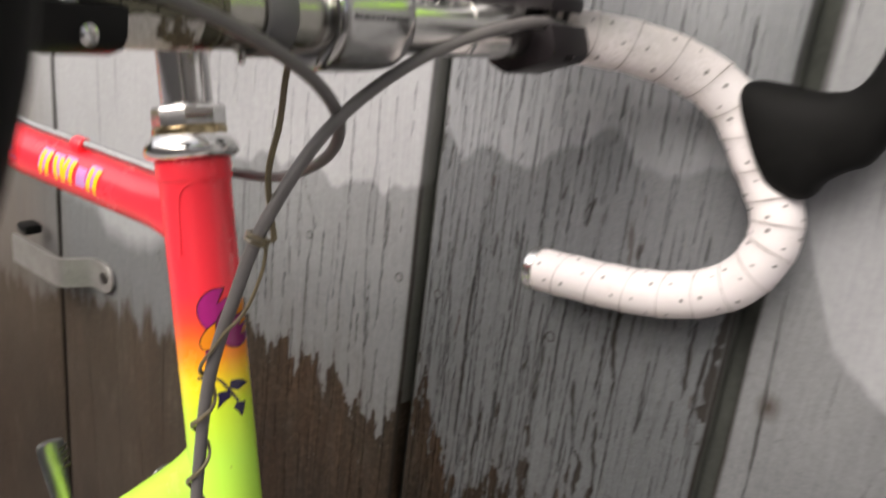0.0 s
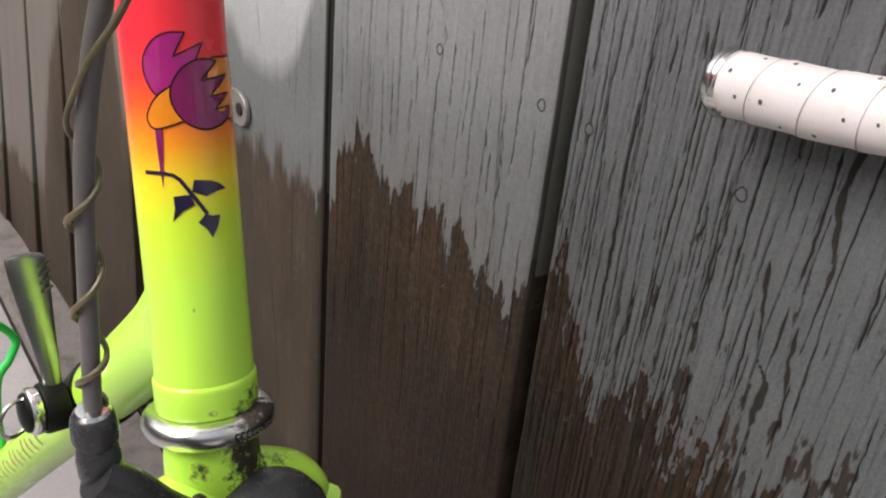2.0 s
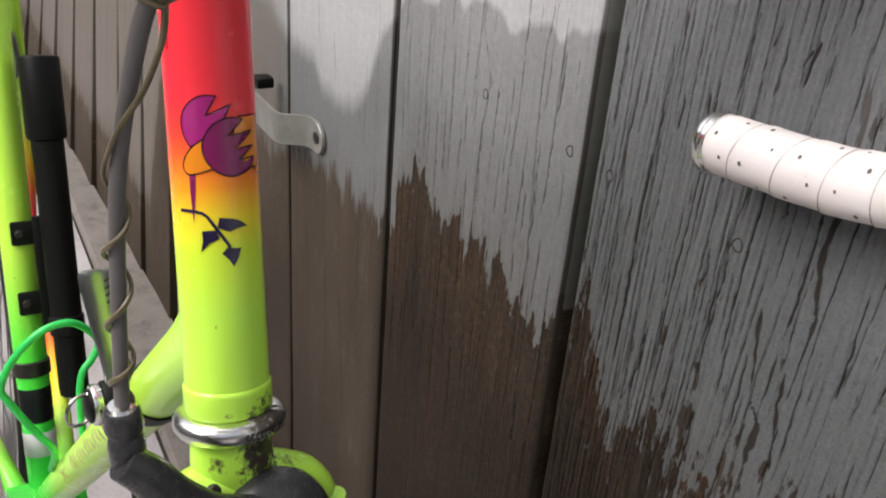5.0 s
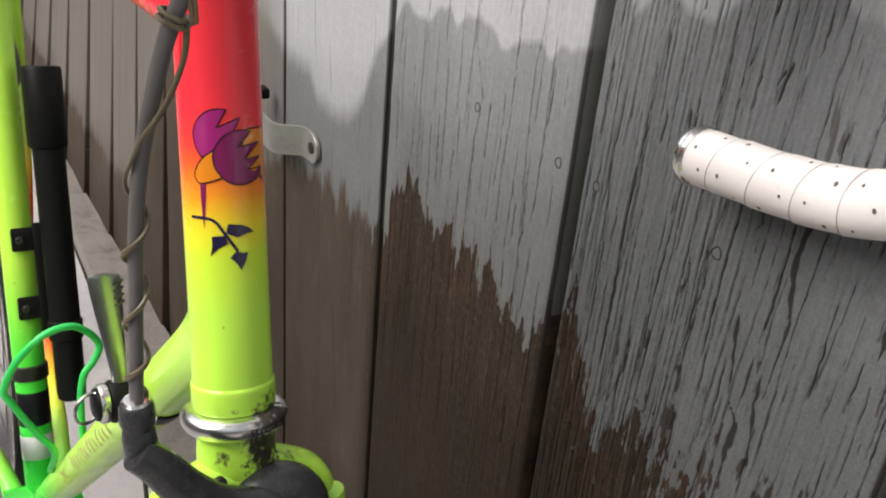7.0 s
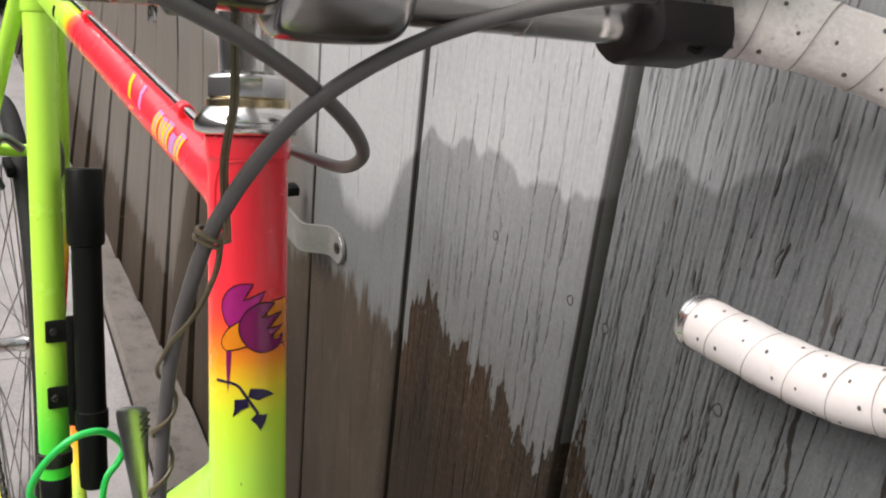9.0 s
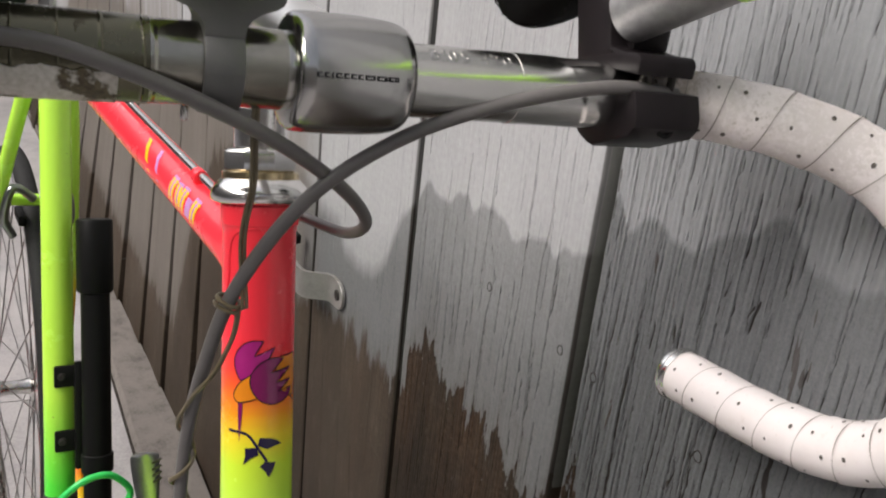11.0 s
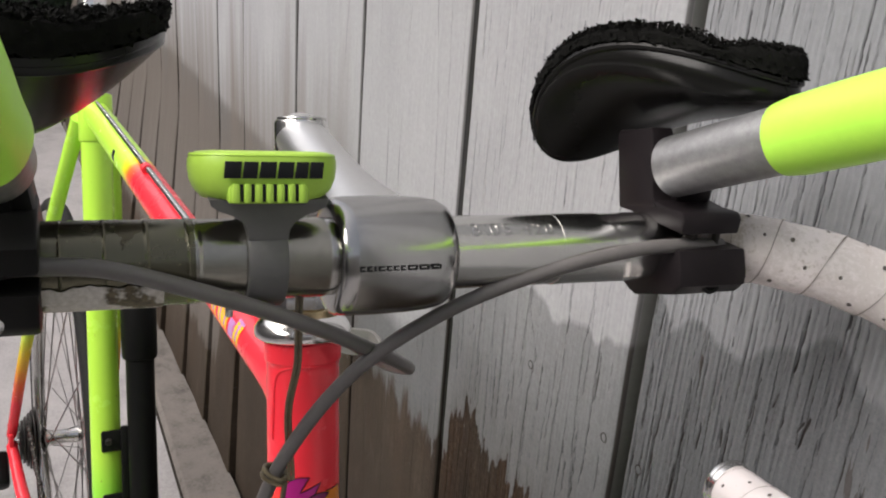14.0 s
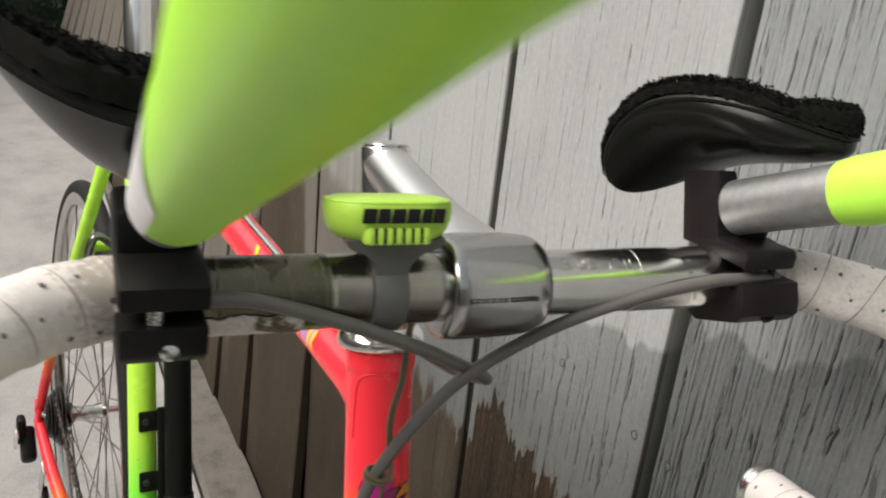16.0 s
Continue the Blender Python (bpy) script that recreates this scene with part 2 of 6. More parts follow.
def remnant_material():
    """White backing left on the bar, scabbed with brown glue."""
    m, n, l, b = mat("white_tape_remnant", 0.6)
    o = coords(n)
    a = noise_node(n, l, o, 62.0, 4.0, 0.6)
    fine = noise_node(n, l, o, 420.0, 3.0, 0.65)
    scab = math_node(n, l, "MULTIPLY_ADD", a, 22.0, -11.2, clamp=True)
    brown = ramp_node(n, l, fine, [(0.35, (0.055, 0.040, 0.022)), (0.65, (0.15, 0.12, 0.07))])
    white = ramp_node(n, l, fine, [(0.35, (0.50, 0.47, 0.42)), (0.65, (0.68, 0.65, 0.61))])
    l.new(mix_node(n, l, scab, white, brown), b.inputs["Base Color"])
    bump(n, l, b, math_node(n, l, "MULTIPLY_ADD", fine, 0.4, scab), 0.5, 0.0005)
    return m


M_REMNANT = remnant_material()


def curve_node(n, l, val, pts, handle="VECTOR"):
    k = n.new("ShaderNodeFloatCurve")
    c = k.mapping.curves[0]
    while len(c.points) < len(pts):
        c.points.new(0.5, 0.5)
    for p, (x, y) in zip(c.points, pts):
        p.location = (x, y)
        p.handle_type = handle
    k.mapping.update()
    l.new(val, k.inputs["Value"])
    return k.outputs[0]


# heights of the damp edge and of the bare brown wood along the fence, x against z
DAMP = [(-1.2, 0.72), (-0.75, 0.72), (-0.56, 0.715), (-0.50, 0.694), (-0.439, 0.695), (-0.403, 0.671), (-0.358, 0.673), (-0.32, 0.691), (-0.30, 0.721), (-0.287, 0.75), (-0.253, 0.785), (-0.235, 0.803), (-0.206, 0.80), (-0.173, 0.815), (-0.158, 0.807), (-0.136, 0.818), (-0.108, 0.814),
        (-0.097, 0.804), (-0.083, 0.814), (-0.057, 0.818), (-0.046, 0.813), (-0.039, 0.82), (-0.012, 0.83), (0.003, 0.875), (0.013, 0.865), (0.024, 0.856), (0.030, 0.865), (0.045, 0.87), (0.057, 0.863), (0.075, 0.865), (0.089, 0.88), (0.107, 0.886), (0.121, 0.90), (0.131, 0.904),
        (0.142, 0.888), (0.154, 0.883), (0.172, 0.884), (0.19, 0.893), (0.228, 0.90), (0.253, 0.865), (0.274, 0.82), (0.29, 0.806), (0.309, 0.794), (0.40, 0.74)]
BARE = [(-1.2, 0.20), (-1.12, 0.45), (-1.0, 0.61), (-0.82, 0.67), (-0.776, 0.48), (-0.69, 0.475), (-0.65, 0.54), (-0.56, 0.55), (-0.50, 0.58), (-0.40, 0.59), (-0.34, 0.592), (-0.275, 0.592), (-0.25, 0.602), (-0.23, 0.655), (-0.205, 0.668),
        (-0.187, 0.653), (-0.14, 0.648), (-0.10, 0.641), (-0.06, 0.634), (-0.03, 0.62), (-0.008, 0.65), (0.015, 0.662), (0.037, 0.62), (0.055, 0.596), (0.083, 0.612), (0.15, 0.60), (0.24, 0.58), (0.25, 0.40), (0.40, 0.40)]


def fence_material():
    m, n, l, b = mat("weathered_painted_fence", 0.75)
    pos = n.new("ShaderNodeNewGeometry").outputs["Position"]
    sep = n.new("ShaderNodeSeparateXYZ")
    l.new(pos, sep.inputs[0])
    x, z = sep.outputs["X"], sep.outputs["Z"]
    rnd = n.new("ShaderNodeObjectInfo").outputs["Random"]
    shift = n.new("ShaderNodeCombineXYZ")
    l.new(math_node(n, l, "MULTIPLY", rnd, 7.0), shift.inputs["X"])
    l.new(math_node(n, l, "MULTIPLY", rnd, 3.0), shift.inputs["Z"])
    add = n.new("ShaderNodeVectorMath")
    l.new(pos, add.inputs[0])
    l.new(shift.outputs[0], add.inputs[1])
    p = add.outputs[0]
    # slow sideways wander of the grain
    warp = noise_node(n, l, scaled(n, l, p, 6, 6, 3.0), 1.0, 2.0)
    warped = n.new("ShaderNodeCombineXYZ")
    sp = n.new("ShaderNodeSeparateXYZ")
    l.new(p, sp.inputs[0])
    l.new(math_node(n, l, "MULTIPLY_ADD", warp, 0.03, sp.outputs["X"]), warped.inputs["X"])
    l.new(sp.outputs["Y"], warped.inputs["Y"])
    l.new(sp.outputs["Z"], warped.inputs["Z"])
    w = warped.outputs[0]
    fine = noise_node(n, l, scaled(n, l, w, 420, 40, 14), 1.0, 3.0, 0.6)
    rough_on = math_node(n, l, "MULTIPLY", math_node(n, l, "GREATER_THAN", x, -0.003), math_node(n, l, "LESS_THAN", x, 0.229))
    patchy = noise_node(n, l, scaled(n, l, p, 9, 9, 4), 1.0, 3.0)
    grooves = noise_node(n, l, scaled(n, l, w, 185, 30, 3.2), 1.0, 2.5, 0.55)

    def splits(step, sway, width, along, gate_from, gate_gain, jag, sharp):
        """Grain grooves about step apart; each one comes and goes by itself and has torn edges."""
        ph = math_node(n, l, "DIVIDE", sp.outputs["X"], step)
        ph = math_node(n, l, "MULTIPLY_ADD", noise_node(n, l, scaled(n, l, p, 9, 10, 0.9), 1.0, 2.0, 0.5), sway, ph)
        ph = math_node(n, l, "MULTIPLY_ADD", noise_node(n, l, scaled(n, l, p, 160, 20, 75), 1.0, 2.0, 0.6), jag, ph)
        row = math_node(n, l, "FLOOR", ph)
        d = math_node(n, l, "ABSOLUTE", math_node(n, l, "SUBTRACT", math_node(n, l, "FRACT", ph), 0.5))
        at = n.new("ShaderNodeCombineXYZ")
        l.new(math_node(n, l, "MULTIPLY", row, 7.31), at.inputs["X"])
        l.new(math_node(n, l, "MULTIPLY", sp.outputs["Z"], along), at.inputs["Z"])
        gate = noise_node(n, l, at.outputs[0], 1.0, 3.0, 0.65)
        wd = math_node(n, l, "MULTIPLY", math_node(n, l, "MULTIPLY_ADD", gate, gate_gain, -gate_from * gate_gain, clamp=True), width)
        return math_node(n, l, "MULTIPLY", math_node(n, l, "SUBTRACT", wd, d), sharp, clamp=True)

    # depth below the face of the board, which darkens the colour: torn grooves lie within three millimetres, the long
    # edges deeper
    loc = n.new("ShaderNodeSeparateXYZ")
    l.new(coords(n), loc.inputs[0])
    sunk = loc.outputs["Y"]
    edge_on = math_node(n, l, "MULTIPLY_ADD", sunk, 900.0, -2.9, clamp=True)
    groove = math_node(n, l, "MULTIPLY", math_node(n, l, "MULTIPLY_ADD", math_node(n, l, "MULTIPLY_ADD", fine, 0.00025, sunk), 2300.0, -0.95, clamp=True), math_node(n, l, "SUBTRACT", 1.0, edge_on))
    plain_face = math_node(n, l, "SUBTRACT", 1.0, math_node(n, l, "MULTIPLY", math_node(n, l, "GREATER_THAN", x, -0.256), math_node(n, l, "LESS_THAN", x, 0.229)))
    soft_side = math_node(n, l, "MULTIPLY_ADD", x, -25.0, -6.2, clamp=True)
    thin = math_node(n, l, "MULTIPLY", splits(0.0330, 5.0, 0.024, 8.0, 0.43, 6.0, 0.035, 85.0), math_node(n, l, "MULTIPLY", plain_face, math_node(n, l, "MULTIPLY_ADD", x, 1.5, 1.1, clamp=True)))
    dash = math_node(n, l, "MULTIPLY_ADD", noise_node(n, l, scaled(n, l, w, 250, 30, 7.0), 1.0, 2.0, 0.55), -17.0, math_node(n, l, "MULTIPLY_ADD", rough_on, 1.1, 4.75), clamp=True)
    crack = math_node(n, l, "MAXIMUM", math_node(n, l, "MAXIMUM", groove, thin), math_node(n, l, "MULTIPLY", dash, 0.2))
    blotch = noise_node(n, l, p, 190.0, 4.0, 0.7)
    # edges of the stains: a drawn height plus fibres that soak up or down
    u = math_node(n, l, "DIVIDE", math_node(n, l, "ADD", x, 1.2), 1.6, clamp=True)
    fib = math_node(n, l, "MULTIPLY_ADD", noise_node(n, l, scaled(n, l, w, 58, 10, 12), 1.0, 1.5, 0.5), 0.115, math_node(n, l, "MULTIPLY", math_node(n, l, "SUBTRACT", noise_node(n, l, scaled(n, l, p, 150, 10, 36), 1.0, 3.0, 0.62), 0.5), math_node(n, l, "MULTIPLY_ADD", rough_on, 0.13, 0.085)))
    fib = math_node(n, l, "MULTIPLY_ADD", math_node(n, l, "SUBTRACT", fib, 0.0575), math_node(n, l, "MULTIPLY_ADD", soft_side, -0.35, 1.0), 0.0575)
    lob = math_node(n, l, "ABSOLUTE", math_node(n, l, "SUBTRACT", noise_node(n, l, scaled(n, l, p, 46, 10, 3), 1.0, 0.0, 0.5), 0.5))
    zb = math_node(n, l, "ADD", curve_node(n, l, u, [((a + 1.2) / 1.6, h) for a, h in BARE]), math_node(n, l, "ADD", fib, math_node(n, l, "MULTIPLY_ADD", groove, 0.012, -0.0575)))
    bare = math_node(n, l, "MULTIPLY_ADD", math_node(n, l, "SUBTRACT", zb, z), math_node(n, l, "MULTIPLY_ADD", soft_side, -165.0, 210.0), 0.5, clamp=True)
    zd = math_node(n, l, "ADD", curve_node(n, l, u, [((a + 1.2) / 1.6, h) for a, h in DAMP], "AUTO_CLAMPED"), math_node(n, l, "MULTIPLY_ADD", lob, 0.022, -0.003))
    damp = math_node(n, l, "MULTIPLY_ADD", math_node(n, l, "SUBTRACT", zd, z), math_node(n, l, "MULTIPLY_ADD", soft_side, -145.0, 190.0), 0.5, clamp=True)
    drying = math_node(n, l, "MULTIPLY", math_node(n, l, "MULTIPLY_ADD", math_node(n, l, "MULTIPLY_ADD", x, 30.0, -3.6, clamp=True), 0.35, 0.65), math_node(n, l, "MULTIPLY_ADD", z, 11.0, -8.0, clamp=True))
    damp = math_node(n, l, "MULTIPLY", damp, math_node(n, l, "MULTIPLY_ADD", drying, -0.38, 1.0))
    tone = math_node(n, l, "MULTIPLY_ADD", fine, 0.34, math_node(n, l, "MULTIPLY_ADD", blotch, 0.40, math_node(n, l, "MULTIPLY", patchy, 0.36)))
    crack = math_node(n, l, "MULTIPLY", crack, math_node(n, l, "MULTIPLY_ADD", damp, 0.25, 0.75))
    dry_c = ramp_node(n, l, tone, [(0.33, (0.285, 0.288, 0.298)), (0.77, (0.430, 0.433, 0.446))])
    damp_c = ramp_node(n, l, tone, [(0.35, (0.124, 0.128, 0.131)), (0.75, (0.212, 0.217, 0.221))])
    woody = math_node(n, l, "MULTIPLY_ADD", grooves, 0.30, math_node(n, l, "MULTIPLY_ADD", fine, 0.24, math_node(n, l, "MULTIPLY", blotch, 0.56)))
    wood_c = ramp_node(n, l, woody, [(0.34, (0.0120, 0.0086, 0.0058)), (0.54, (0.0275, 0.0195, 0.0132)), (0.76, (0.070, 0.051, 0.036))])
    ruddy = math_node(n, l, "MULTIPLY_ADD", noise_node(n, l, scaled(n, l, p, 14, 10, 6), 1.0, 3.0, 0.6), 3.2, -1.35, clamp=True)
    wood_c = mix_node(n, l, math_node(n, l, "MULTIPLY", ruddy, 0.6), wood_c, mix_node(n, l, 1.0, wood_c, (1.75, 1.28, 1.0), "MULTIPLY"))
    haze = math_node(n, l, "MULTIPLY_ADD", noise_node(n, l, scaled(n, l, p, 46, 10, 17), 1.0, 4.0, 0.68), 5.0, -2.75, clamp=True)
    wood_c = mix_node(n, l, math_node(n, l, "MULTIPLY_ADD", haze, 0.5, math_node(n, l, "MULTIPLY", soft_side, math_node(n, l, "MULTIPLY_ADD", patchy, 0.9, 0.02, clamp=True))), wood_c, mix_node(n, l, soft_side, (0.056, 0.046, 0.037), (0.100, 0.080, 0.062)))
    left_over = math_node(n, l, "GREATER_THAN", noise_node(n, l, scaled(n, l, p, 260, 10, 110), 1.0, 2.0, 0.6), 0.705)
    wood_c = mix_node(n, l, math_node(n, l, "MULTIPLY", left_over, 0.7), wood_c, (0.125, 0.12, 0.115))
    # unevenly darker further below the upper edge of the bare wood
    below_edge = math_node(n, l, "MULTIPLY_ADD", math_node(n, l, "SUBTRACT", zb, z), 11.0, math_node(n, l, "MULTIPLY_ADD", patchy, 0.9, -0.85), clamp=True)
    wood_c = mix_node(n, l, math_node(n, l, "MULTIPLY", below_edge, math_node(n, l, "MULTIPLY_ADD", soft_side, -0.6, 1.0)), wood_c, mix_node(n, l, 1.0, wood_c, (0.60, 0.59, 0.60), "MULTIPLY"))
    # flakes where paint has gone
    flake = math_node(n, l, "GREATER_THAN", math_node(n, l, "MULTIPLY_ADD", rough_on, 0.075, noise_node(n, l, scaled(n, l, w, 60, 20, 7), 1.0, 4.0, 0.7)), 0.72)
    c = mix_node(n, l, damp, dry_c, damp_c)
    mildew = math_node(n, l, "MULTIPLY_ADD", noise_node(n, l, scaled(n, l, p, 330, 40, 210), 1.0, 3.0, 0.6), 6.0, -3.35, clamp=True)
    mildew = math_node(n, l, "MULTIPLY", mildew, math_node(n, l, "MULTIPLY_ADD", patchy, 2.4, -0.75, clamp=True))
    c = mix_node(n, l, math_node(n, l, "MULTIPLY", mildew, math_node(n, l, "MULTIPLY_ADD", damp, 0.38, 0.07)), c, (0.045, 0.045, 0.040))
    speck = noise_node(n, l, scaled(n, l, p, 760, 60, 560), 1.0, 3.0, 0.7)
    c = mix_node(n, l, math_node(n, l, "MULTIPLY", damp, math_node(n, l, "MULTIPLY_ADD", rough_on, 0.14, 0.26)), c, mix_node(n, l, 1.0, c, ramp_node(n, l, speck, [(0.36, 0.62), (0.50, 1.02), (0.64, 1.32)]), "MULTIPLY"))
    # the deeply grained board is dirtier, and so are those further along
    c = mix_node(n, l, math_node(n, l, "MULTIPLY", rough_on, 0.62), c, mix_node(n, l, 1.0, c, (0.53, 0.55, 0.565), "MULTIPLY"))
    far = math_node(n, l, "MULTIPLY_ADD", x, -9.0, -4.3, clamp=True)
    streak = noise_node(n, l, scaled(n, l, p, 20, 10, 1.1), 1.0, 3.0, 0.6)
    low = math_node(n, l, "MULTIPLY_ADD", math_node(n, l, "MULTIPLY_ADD", streak, 0.55, math_node(n, l, "SUBTRACT", 0.52, z)), 4.0, 0.45, clamp=True)
    c = mix_node(n, l, math_node(n, l, "MULTIPLY", far, math_node(n, l, "MULTIPLY", low, 0.85)), c, mix_node(n, l, streak, (0.108, 0.088, 0.070), (0.195, 0.170, 0.150)))
    # long edges, deeper than the face, go to a darker grey-green
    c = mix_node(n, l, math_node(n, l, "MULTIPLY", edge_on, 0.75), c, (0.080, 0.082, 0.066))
    # knots
    for kx, kz, kr in ((0.253, 0.768, 0.014), (0.335, 0.60, 0.012), (-0.165, 0.42, 0.010)):
        dx = math_node(n, l, "SUBTRACT", x, kx)
        dz2 = math_node(n, l, "MULTIPLY", math_node(n, l, "SUBTRACT", z, kz), 0.7)
        dist = math_node(n, l, "SQRT", math_node(n, l, "ADD", math_node(n, l, "MULTIPLY", dx, dx), math_node(n, l, "MULTIPLY", dz2, dz2)))
        dist = math_node(n, l, "MULTIPLY_ADD", fine, 0.006, dist)
        c = mix_node(n, l, math_node(n, l, "MULTIPLY_ADD", dist, -1.0 / (kr * 0.6), 1.35, clamp=True), c, (0.060, 0.046, 0.036))
    c = mix_node(n, l, math_node(n, l, "MULTIPLY", flake, damp), c, (0.055, 0.042, 0.034))
    seep = math_node(n, l, "MULTIPLY_ADD", math_node(n, l, "SUBTRACT", zb, z), 11.0, math_node(n, l, "MULTIPLY_ADD", patchy, 1.6, -0.05), clamp=True)
    c = mix_node(n, l, math_node(n, l, "MULTIPLY", seep, math_node(n, l, "MULTIPLY_ADD", rough_on, -0.15, 0.42)), c, (0.062, 0.051, 0.042))
    c = mix_node(n, l, math_node(n, l, "MULTIPLY", bare, 0.96), c, wood_c)
    ripped = math_node(n, l, "MULTIPLY_ADD", noise_node(n, l, scaled(n, l, w, 95, 20, 24), 1.0, 3.5, 0.66), 1.0, math_node(n, l, "MULTIPLY", math_node(n, l, "SUBTRACT", 0.72, z), 0.9))
    ripped = math_node(n, l, "MULTIPLY", math_node(n, l, "MULTIPLY_ADD", ripped, 26.0, -16.5, clamp=True), math_node(n, l, "MULTIPLY", rough_on, math_node(n, l, "MULTIPLY_ADD", x, 30.0, -0.9, clamp=True)))
    c = mix_node(n, l, math_node(n, l, "MULTIPLY", ripped, 0.9), c, mix_node(n, l, fine, (0.012, 0.009, 0.007), (0.050, 0.036, 0.026)))
    # grooves and cracks go to a near-black brown
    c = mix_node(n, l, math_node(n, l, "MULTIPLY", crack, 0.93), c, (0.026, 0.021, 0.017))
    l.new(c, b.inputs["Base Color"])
    l.new(math_node(n, l, "MULTIPLY_ADD", damp, -0.22, 0.8), b.inputs["Roughness"])
    hgt = math_node(n, l, "MULTIPLY_ADD", thin, -1.0, math_node(n, l, "MULTIPLY_ADD", fine, 0.25, math_node(n, l, "MULTIPLY", blotch, 0.12)))
    hgt = math_node(n, l, "MULTIPLY_ADD", math_node(n, l, "MAXIMUM", bare, ripped), -0.2, hgt)
    hgt = math_node(n, l, "MULTIPLY_ADD", speck, math_node(n, l, "MULTIPLY", damp, 0.12), hgt)
    bump(n, l, b, hgt, 0.8, 0.0022)
    l.new(math_node(n, l, "MULTIPLY_ADD", bare, -0.09, 0.16), b.inputs["Specular IOR Level"])
    return m


M_FENCE = fence_material()
M_SEAMWOOD = plain("dark_bare_wood", (0.03, 0.025, 0.02), 0.9, 0.0, 0.3, 200.0)
M_GAPBACK = plain("gap_backing_brown", (0.060, 0.055, 0.048), 0.85, 0.0, 0.35, 25.0, 0.001)
M_BACKING = plain("dark_damp_timber", (0.060, 0.064, 0.056), 0.85, 0.0, 0.4, 30.0, 0.001)


def concrete(name, base, big=5.0, low=0.62):
    m, n, l, b = mat(name, 0.85)
    p = n.new("ShaderNodeNewGeometry").outputs["Position"]
    a, f = noise_node(n, l, p, big, 6.0, 0.65), noise_node(n, l, p, 160.0, 3.0, 0.7)
    t = math_node(n, l, "MULTIPLY_ADD", a, 0.7, math_node(n, l, "MULTIPLY", f, 0.3))
    l.new(ramp_node(n, l, t, [(0.3, tuple(c * low for c in base)), (0.5, base), (0.7, tuple(c * 1.2 for c in base))]), b.inputs["Base Color"])
    bump(n, l, b, t, 0.5, 0.003)
    return m


M_GROUND = concrete("pale_concrete", (0.42, 0.40, 0.40))
M_KERB = concrete("weathered_kerb", (0.19, 0.170, 0.155), 22.0, 0.45)
M_YARD = concrete("dull_render", (0.20, 0.19, 0.18))
M_LEAF = plain("dark_leaf", (0.022, 0.040, 0.020), 0.45, 0.0, 0.5, 30.0)
M_DARKBROWN = plain("dark_brown_matte", (0.029, 0.024, 0.020), 0.95, 0.0, 0.4, 40.0, 0.003)


# ---- mesh helpers ----
def as_object(name, verts, faces, material, parent=None, label="", smooth=True, matrix=None):
    me = bpy.data.meshes.new(name)
    me.from_pydata([tuple(v) for v in verts], [], faces)
    bm = bmesh.new()
    bm.from_mesh(me)
    bmesh.ops.recalc_face_normals(bm, faces=bm.faces)
    bm.to_mesh(me)
    bm.free()
    if smooth:
        me.polygons.foreach_set("use_smooth", [True] * len(me.polygons))
        me.set_sharp_from_angle(angle=radians(38))
    me.materials.append(material)
    ob = new(name, me)
    if matrix is not None:
        ob.matrix_world = matrix
    if parent is not None:
        ob.parent = parent
    if label:
        tagged(ob, label=label)
    return ob


def joined(pieces):
    """Several (verts, faces) as one."""
    v, f = [], []
    for a, b in pieces:
        k = len(v)
        v += list(a)
        f += [tuple(i + k for i in q) for q in b]
    return v, f


def loft(rings, caps=True, closed=False):
    v, f, m = [], [], len(rings[0])
    for r in rings:
        v += [Vector(p) for p in r]
    k = len(rings)
    for i in range(k if closed else k - 1):
        j = (i + 1) % k
        for a in range(m):
            b = (a + 1) % m
            f.append((i * m + a, i * m + b, j * m + b, j * m + a))
    if caps and not closed:
        f += [tuple(range(m))[::-1], tuple(range((k - 1) * m, k * m))]
    return v, f


def frames_along(pts):
    pts = [Vector(p) for p in pts]
    out, prev = [], None
    for i, p in enumerate(pts):
        t = (pts[min(i + 1, len(pts) - 1)] - pts[max(i - 1, 0)]).normalized()
        if prev is None:
            side = t.cross(Vector((0, 0, 1)) if abs(t.z) < 0.9 else Vector((1, 0, 0))).normalized()
        else:
            side = (prev - t * prev.dot(t)).normalized()
        prev = side
        out.append((p, t, side, t.cross(side)))
    return out


def smooth_path(pts, per=8):
    """A Catmull-Rom line through the points."""
    p = [Vector(q) for q in pts]
    p = [p[0] * 2 - p[1]] + p + [p[-1] * 2 - p[-2]]
    out = []
    for i in range(1, len(p) - 2):
        for k in range(per):
            t = k / per
            a, b, c, d = p[i - 1], p[i], p[i + 1], p[i + 2]
            out.append(0.5 * ((2 * b) + (c - a) * t + (2 * a - 5 * b + 4 * c - d) * t * t + (3 * b - a - 3 * c + d) * t ** 3))
    out.append(p[-2])
    return out


def sweep(pts, radius, segs=16, caps=True, squash=1.0):
    """A tube along pts; radius is a number or a function of the share of the way and the angle."""
    rings, fr = [], frames_along(pts)
    for i, (p, t, s, u) in enumerate(fr):
        q = i / (len(fr) - 1)
        ring = []
        for k in range(segs):
            a = 2 * math.pi * k / segs
            r = radius(q, a) if callable(radius) else radius
            ring.append(p + s * (r * math.cos(a)) + u * (r * squash * math.sin(a)))
        rings.append(ring)
    return loft(rings, caps)


def line(a, b, k=2):
    a, b = Vector(a), Vector(b)
    return [a.lerp(b, i / (k - 1)) for i in range(k)]


